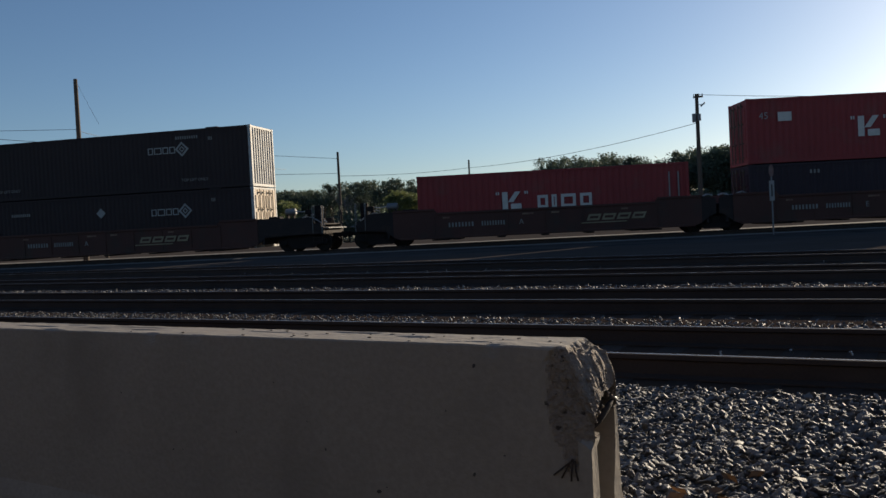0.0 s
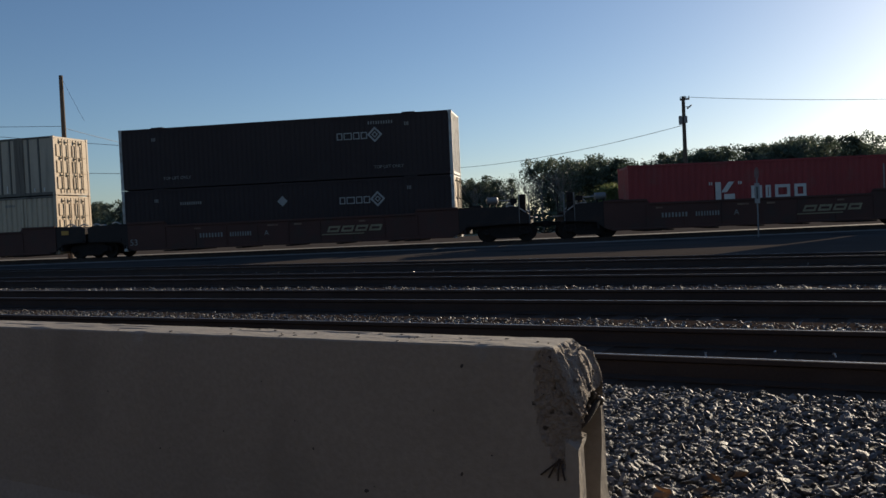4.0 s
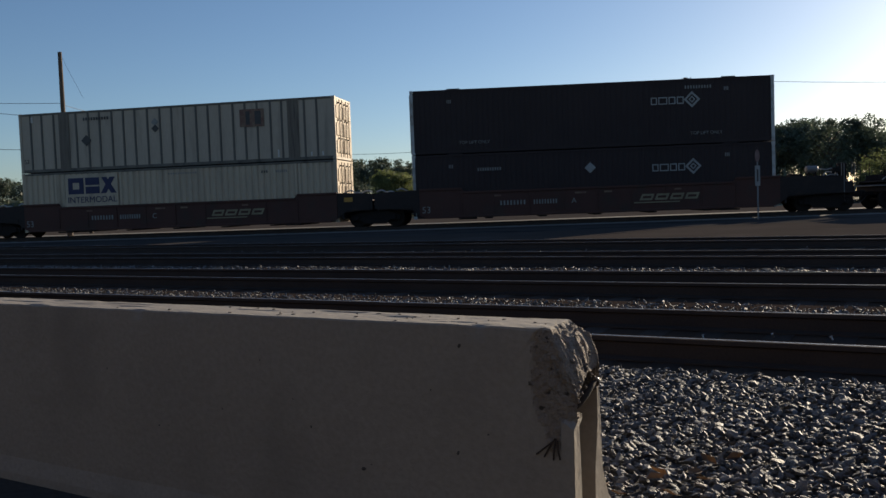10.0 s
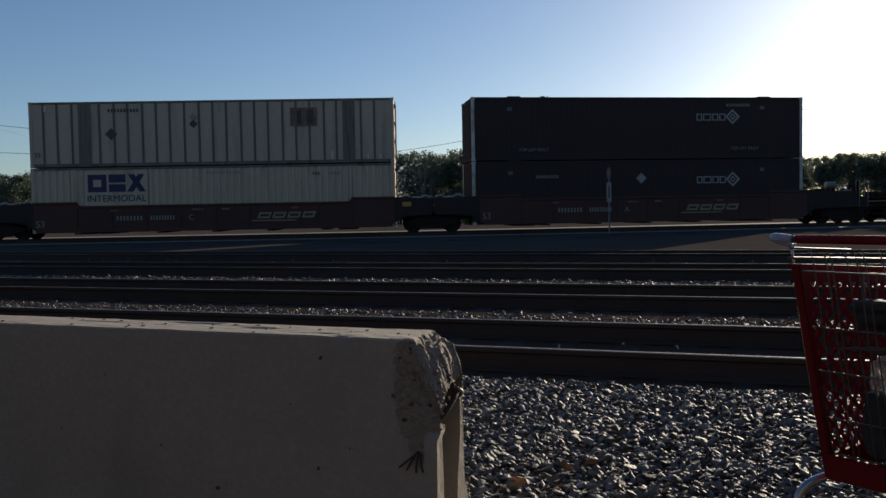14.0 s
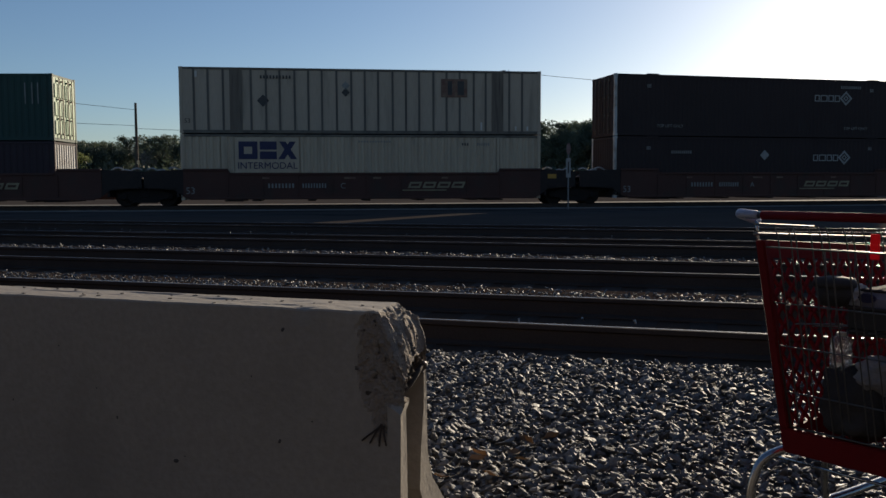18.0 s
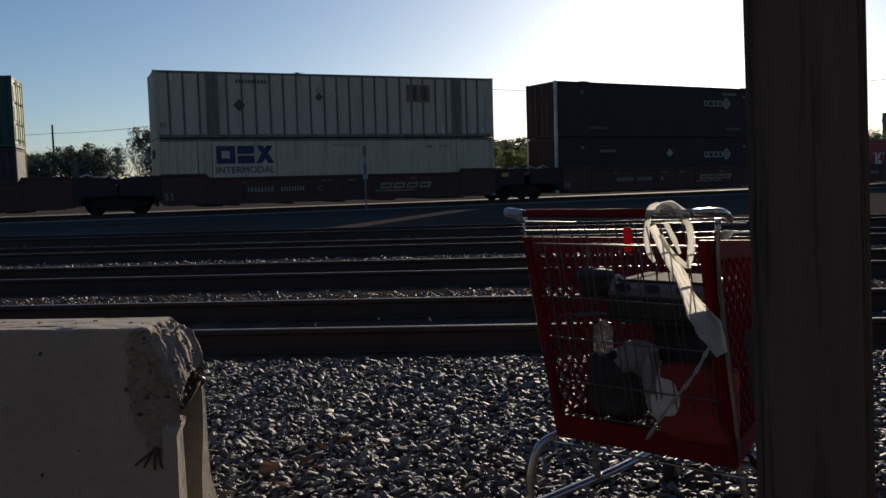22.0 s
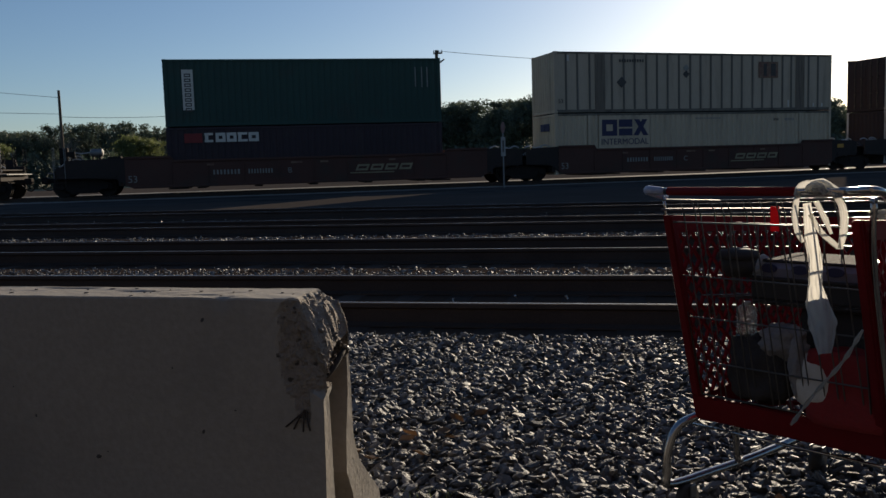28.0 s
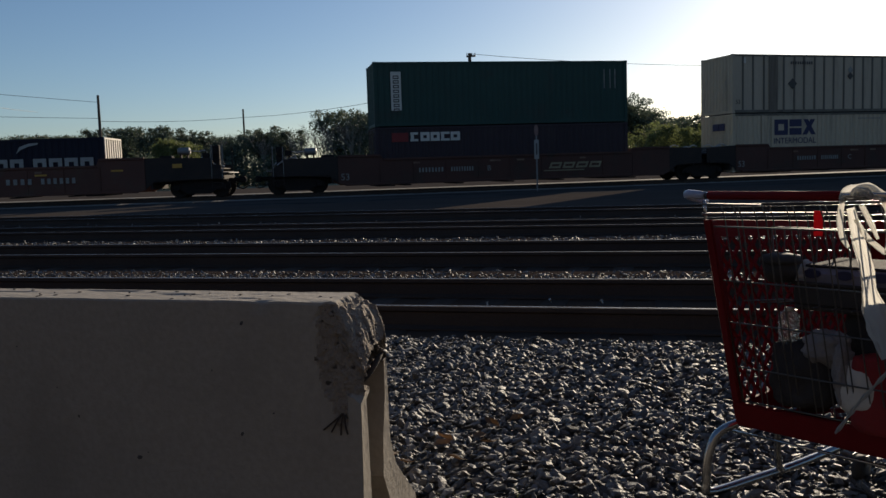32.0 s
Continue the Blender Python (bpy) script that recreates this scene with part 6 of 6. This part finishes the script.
# chassis
for s in (-1, 1):
    bm = bmesh.new()
    add_path_tube(bm, smooth_path([(s * 0.20, 0.34, 0.297), (s * 0.27, 0.30, 0.298), (s * 0.333, 0.225, 0.265), (s * 0.350, 0.19, 0.20), (s * 0.350, 0.178, 0.12), (s * 0.346, 0.19, 0.088), (s * 0.30, 0.36, 0.096), (s * 0.249, 0.55, 0.112), (s * 0.19, 0.86, 0.14)], 6), 0.0135, 10)
    part("chassis_tube", bm, CHROME, cart, "bent chrome chassis tube", True)
    bm = bmesh.new()
    add_path_tube(bm, smooth_path([(s * 0.21, 0.335, 0.30), (s * 0.222, 0.345, 0.23), (s * 0.235, 0.38, 0.145), (s * 0.268, 0.46, 0.112)], 6), 0.0105, 10)
    part("brace", bm, CHROME, cart, "bent chrome brace", True)
    for yy, xx in ((0.235, 0.318), (0.82, 0.19)):
        bm = bmesh.new()
        add_tube(bm, (s * xx - 0.014, yy, 0.04), (s * xx + 0.014, yy, 0.04), 0.042, sides=20)
        wheel = part("caster_wheel", bm, RUBBER, cart, "black rubber caster", True)
        bm = bmesh.new()
        for side in (-0.021, 0.021):
            add_box(bm, s * xx + side - 0.002, s * xx + side + 0.002, yy - 0.014, yy + 0.014, 0.05, 0.085, 0.001)
        part("caster_fork", bm, HARDWARE, wheel)
part("corner_plate", box(0.236, 0.292, 0.27, 0.45, 0.286, 0.292, 0.002), GREY_POST, cart, "pale plastic corner plate")
bm = bmesh.new()
add_tube(bm, (-0.27, 0.30, 0.298), (0.27, 0.30, 0.298), 0.011, sides=10)
part("cross_tube", bm, CHROME, cart, "chrome cross tube", True)
bm = bmesh.new()
add_tube(bm, (-0.315, 0.262, 0.262), (0.30, 0.262, 0.262), 0.0045, sides=8)
part("cross_tube", bm, CHROME, cart, "thin chrome cross rod", True)


# ---- belongings in the cart ----
CART = pose(0.28, 2.198, 0.02, 0, 0, -35)


def lump(name, label, category, centre, size, material, seed, rough=0.18, sub=4, square=0.0):
    """A soft, folded bag-like body."""
    bm = bmesh.new()
    bmesh.ops.create_icosphere(bm, subdivisions=sub, radius=1.0)
    for v in bm.verts:
        p = v.co.copy()
        if square:
            m = max(abs(p.x), abs(p.y), abs(p.z))
            p = p.lerp(p / m, square)
        q = p * 1.7 + Vector((seed * 3.1, 0, 0))
        p *= 1 + rough * noise.noise(q) + rough * 0.5 * noise.noise(q * 2.7) + rough * 0.25 * abs(noise.noise(q * 6))
        v.co = Vector((p.x * size[0], p.y * size[1], p.z * size[2])) / 2
    ob = part(name, bm, material, None, "", True)
    ob.matrix_basis = CART @ pose(*centre)
    return tagged(ob, label, category)


lump("duffel_bag", "black nylon duffel bag lying in the cart basket", "bag", (0.12, 0.42, 0.54), (0.27, 0.42, 0.27), BLACK_CLOTH, 1, 0.14, 4, 0.5)
lump("black_bag", "black cloth bag slumped against the cart gate", "bag", (-0.075, 0.235, 0.475), (0.19, 0.14, 0.20), BLACK_CLOTH, 8, 0.2, 4, 0.3)
lump("grey_cloth", "crumpled grey cloth in the cart", "cloth", (0.0, 0.185, 0.565), (0.13, 0.06, 0.09), GREY_CLOTH, 2, 0.35)
lump("grey_cloth", "grey cloth sleeve hanging in the cart", "cloth", (0.045, 0.175, 0.515), (0.045, 0.05, 0.15), GREY_CLOTH, 12, 0.3)
lump("wrapped_parcel", "round white wrapped parcel at the cart gate", "parcel", (0.088, 0.192, 0.475), (0.14, 0.08, 0.16), WHITE_PARCEL, 3, 0.06)
lump("red_bag", "red cloth bag pressed against the cart gate", "bag", (0.165, 0.195, 0.465), (0.2, 0.07, 0.2), mat("red_cloth", (0.26, 0.016, 0.018), (0.19, 0.012, 0.013), 0.8, 0, 6, 100, 0.3), 4, 0.08, 4, 0.8)
tray = thing("black_tray", "black plastic tray lying across the cart basket", "tray", CART @ pose(0.0, 0.0, 0.0))
bm = box(-0.10, 0.20, 0.20, 0.46, 0.655, 0.672, 0.006)
for x0, x1, y0, y1 in ((-0.10, 0.20, 0.20, 0.212), (-0.10, 0.20, 0.448, 0.46), (-0.10, -0.088, 0.212, 0.448), (0.188, 0.20, 0.212, 0.448)):
    add_box(bm, x0, x1, y0, y1, 0.670, 0.728, 0.004)
part("body", bm, RUBBER, tray)
part("rim", box(-0.105, 0.205, 0.192, 0.2, 0.722, 0.732, 0.003), BLACK_CLOTH, tray)
pack = thing("plastic_package", "pale plastic package with dark blue spots on the tray", "package", CART @ pose(0.0, 0.0, 0.0))
part("wrap", box(-0.085, 0.185, 0.214, 0.43, 0.676, 0.766, 0.014), CLEAR_PACK, pack)
part("cover", box(-0.082, 0.182, 0.225, 0.428, 0.7665, 0.774, 0.003), BLACK_CLOTH, pack, "dark cloth cover")
for x in (-0.055, 0.03, 0.12):
    bm = bmesh.new()
    add_tube(bm, (x, 0.208, 0.752), (x, 0.215, 0.752), 0.015, sides=16)
    bm.transform(Matrix.Translation((x, 0, 0.752)) @ Matrix.Diagonal((1.5, 1, 0.8, 1)) @ Matrix.Translation((-x, 0, -0.752)))
    part("spot", bm, MARK_BLUE, pack, "dark blue oval spot")
lump("clear_wrap", "crumpled clear plastic wrap catching the sun", "plastic wrap", (-0.10, 0.25, 0.745), (0.07, 0.10, 0.06), CLEAR, 6, 0.5)
lump("plastic_bag", "crumpled pale plastic bag at the cart side", "plastic bag", (0.21, 0.30, 0.74), (0.05, 0.16, 0.09), CLEAR, 7, 0.35)
lump("plastic_sheet", "crumpled white plastic hanging over the cart rim", "plastic sheet", (0.265, 0.12, 0.908), (0.02, 0.06, 0.02), WHITE_CLOTH, 9, 0.5)

cup = thing("dark_tub", "black round lidded tub on the child seat", "tub", CART @ pose(-0.125, 0.18, 0.755))
bm = bmesh.new()
bmesh.ops.create_cone(bm, cap_ends=True, segments=28, radius1=0.034, radius2=0.05, depth=0.05)
part("body", bm, RUBBER, cup, "", True)
bm = bmesh.new()
add_path_tube(bm, [(0, 0, 0.024), (0, 0, 0.034), (0, 0, 0.044), (0, 0, 0.05)], [0.053, 0.054, 0.049, 0.02], 28)
part("lid", bm, RUBBER, cup, "", True)

bottle = thing("plastic_bottle", "clear crumpled plastic water bottle in the cart", "bottle", CART @ pose(-0.125, 0.225, 0.525) @ Matrix.Scale(0.8, 4))
bm = bmesh.new()
prof = [(0.0, 0.03), (0.008, 0.035)] + [(0.014 + 0.006 * k, 0.0355 if k % 3 else 0.0325) for k in range(20)] + [(0.137, 0.035), (0.146, 0.026), (0.15, 0.014), (0.156, 0.014)]
add_path_tube(bm, [(0, 0, z) for z, r in prof], [r for z, r in prof], 18)
part("body", bm, BOTTLE_CLEAR, bottle, "", True)
bm = bmesh.new()
add_tube(bm, (0, 0, 0.15), (0, 0, 0.161), 0.015, sides=14)
part("cap", bm, MARK_WHITE, bottle)


def hanging_bag():
    """White plastic bag knotted over the handle, its tail hanging down."""
    ob = thing("white_plastic_bag", "white plastic bag tied to the cart handle, hanging down", "plastic bag")

    def strand(pts, widths, name, seed, deep=0.45, local=True):
        """A pleated half-open sleeve of film along a path."""
        bm = bmesh.new()
        path = smooth_path([CART @ Vector(p) for p in pts] if local else pts, 10)
        wid = np.interp(np.linspace(0, 1, len(path)), np.linspace(0, 1, len(widths)), widths)
        k = 25
        rings = []
        for i, p in enumerate(path):
            t = (path[min(i + 1, len(path) - 1)] - path[max(i - 1, 0)]).normalized()
            s = t.cross(Vector((0.3, -1, 0.1)).normalized())
            s = s.normalized() if s.length > 0.05 else Vector((1, 0, 0))
            o = s.cross(t)
            ring = []
            for j in range(k):
                a = math.pi * (j / (k - 1) + 1)
                fold = 1 + 0.3 * noise.noise(Vector((math.cos(a) * 2.2 + seed, math.sin(a) * 2.2, i * 0.09))) + 0.12 * noise.noise(Vector((j * 0.9, seed, i * 0.3)))
                pleat = 0.05 * math.sin(j * 1.15 + seed + 0.8 * noise.noise(Vector((seed, i * 0.12, 1)))) + 0.14 * noise.noise(Vector((j * 0.5, seed * 3, i * 0.22)))
                ring.append(bm.verts.new(p + s * wid[i] * math.cos(a) * fold + o * wid[i] * (deep * math.sin(a) * fold + pleat)))
            rings.append(ring)
        for a, b in zip(rings, rings[1:]):
            for j in range(k - 1):
                bm.faces.new((a[j], a[j + 1], b[j + 1], b[j]))
        return part(name, bm, WHITE_CLOTH, ob, "", True)
    # film lapped over the bar
    strand([(0.128, -0.016, 0.955), (0.136, -0.010, 0.976), (0.160, -0.004, 0.981), (0.190, -0.006, 0.978), (0.216, -0.014, 0.968), (0.226, -0.018, 0.955)], [0.008, 0.010, 0.011, 0.010, 0.009, 0.007], "knot", 11, 0.7)
    strand([(0.140, 0.012, 0.965), (0.152, 0.010, 0.980), (0.178, 0.008, 0.984), (0.200, 0.010, 0.972)], [0.006, 0.010, 0.010, 0.006], "knot", 13, 0.6)
    strand([(0.150, -0.016, 0.965), (0.160, -0.018, 0.975), (0.182, -0.018, 0.974), (0.196, -0.018, 0.962)], [0.006, 0.010, 0.010, 0.006], "knot", 15, 0.6)
    strand([(0.132, -0.02, 0.965), (0.128, -0.026, 0.92), (0.134, -0.026, 0.875), (0.146, -0.024, 0.85)], [0.006, 0.008, 0.008, 0.004], "loop", 4)
    strand([(0.215, -0.018, 0.962), (0.236, -0.026, 0.93), (0.238, -0.026, 0.88), (0.231, -0.024, 0.838)], [0.008, 0.009, 0.009, 0.005], "loose_end", 3)
    strand([(0.162, -0.024, 0.915), (0.19, -0.028, 0.875), (0.228, -0.026, 0.842)], [0.005, 0.007, 0.006], "loose_end", 5)
    strand([(0.175, -0.024, 0.945), (0.198, -0.028, 0.905), (0.212, -0.028, 0.872)], [0.006, 0.007, 0.004], "loose_end", 7)
    tail = strand([Vector(p) for p in ((0.0, 0, 0.035), (0.0, 0, -0.04), (0.004, 0, -0.10), (-0.002, 0, -0.15), (0.0, 0, -0.20), (0.006, 0, -0.25), (0.004, 0, -0.315))], [0.010, 0.014, 0.015, 0.016, 0.027, 0.031, 0.014], "tail", 2, 0.4, False)
    return ob, tail


bag, bag_tail = hanging_bag()
bag_tail.matrix_basis = pose(0.396, 2.085, 0.925)
strap = thing("white_strap", "pale strap tied across the cart gate", "strap")
bm = bmesh.new()
add_path_tube(bm, smooth_path([(0.50, 2.03, 0.68), (0.47, 2.07, 0.60), (0.42, 2.12, 0.51), (0.375, 2.16, 0.42)], 6), [0.0025 + 0.0015 * (k % 3) for k in range(19)], 6)
part("band", bm, WHITE_CLOTH, strap)

# ---- dry leaves and grass blades in the gravel ----
rl = random.Random(9)
leaf_bm = bmesh.new()
vs = [leaf_bm.verts.new(p) for p in ((-0.035, 0, 0), (-0.012, -0.018, 0.008), (0.02, -0.014, 0.004), (0.04, 0, 0.012), (0.02, 0.015, 0.006), (-0.012, 0.02, 0.012), (0.0, 0.0, -0.002))]
for i in range(6):
    leaf_bm.faces.new((vs[i], vs[(i + 1) % 6], vs[6]))
bmesh.ops.solidify(leaf_bm, geom=leaf_bm.faces[:], thickness=0.0015)
LEAF = bpy.data.meshes.new("dry_leaf")
leaf_bm.to_mesh(LEAF)
leaf_bm.free()
LEAF.materials.append(LEAF_DRY)
for i in range(16):
    if i < 6:
        x, y = -0.75 + rl.uniform(-0.25, 0.3), 2.95 + rl.uniform(-0.25, 0.25)
    else:
        x, y = rl.uniform(-0.9, 1.4), rl.uniform(2.3, 4.2)
    lf = new("dry_leaf", LEAF)
    lf.matrix_basis = pose(x, y, 0.045, rl.uniform(-30, 30), rl.uniform(-30, 30), rl.uniform(0, 360))
    tagged(lf, "curled brown dry leaf on the gravel", "leaf", "dry leaves on the gravel")
bm = bmesh.new()
for i in range(320):
    x, y = rl.choice(((-0.70, 2.45), (-0.62, 2.5), (-0.52, 2.42), (-0.35, 2.4), (0.3, 2.5), (0.45, 2.45), (0.1, 2.42), (0.7, 2.6)))
    x, y = x + rl.gauss(0, 0.07), y + rl.gauss(0, 0.07)
    a = rl.uniform(0, math.tau)
    d = Vector((math.cos(a), math.sin(a), 0))
    h = rl.uniform(0.02, 0.05)
    s = Vector((-d.y, d.x, 0)) * 0.0025
    p = Vector((x, y, 0.0))
    q = p + d * 0.02 + Vector((0, 0, h * 0.7))
    r = p + d * 0.05 + Vector((0, 0, h))
    a1, a2, b1, b2, c = [bm.verts.new(t) for t in (p - s, p + s, q - s * 0.7, q + s * 0.7, r)]
    bm.faces.new((a1, a2, b2, b1))
    bm.faces.new((b1, b2, c))
tagged(part("grass", bm, LEAVES_PALE), "sparse green grass blades in the gravel", "grass", kind="stuff")


# ---- what moves: the train rolls slowly to the right, slowing down ----
def run(t):
    return 1.12666e-4 * t ** 3 - 0.016663 * t ** 2 + 2.583635 * t - 22.1132


def on_curve(u, t, z):
    a = u + run(t)
    p, q = arc(a - 8.08, 1.28)[0], arc(a + 8.08, 1.28)[0]
    d, c = q - p, (p + q) / 2
    return pose(c.x, c.y, z, 0, 0, math.degrees(math.atan2(d.y, d.x)))


def motions():
    for ob, u, z in STACKS:
        walk(ob, [(t, on_curve(u, t, z)) for t in range(33)])
    # the tail of the bag swings in the wind: seconds, degrees to the right
    swing = [(0, 6), (3, 8), (6, 5), (7, 8), (8, -2), (9, 8), (12, 6), (15, 9), (17, 4), (18, 9), (19, 6), (20, 6), (20.5, 4), (21.0, 11), (21.2, -23), (21.4, -38), (21.6, -16), (21.8, 19), (22.0, 27), (22.3, 11), (22.6, 11), (23.0, 23), (23.3, 10),
             (23.6, 15), (24.0, 7), (24.5, 8), (25.5, 4), (26.5, 1), (26.8, 2), (27.1, 4), (27.4, 1), (27.8, 0), (28.2, 13), (28.6, 9), (29.0, 6), (29.5, 0), (30.0, 6), (30.5, 14), (31.0, 16), (32.0, 13)]
    walk(bag_tail, [(t, pose(0.396, 2.085, 0.925, 0, -a, 0)) for t, a in swing])
    times = [k * 0.2 for k in range(161)]
    for ob, x in WHEELS:
        walk(ob, [(t, pose(x, 0, 0.62, 0, math.degrees((run(t) - run(0)) / 0.42), 0)) for t in times])


motions()
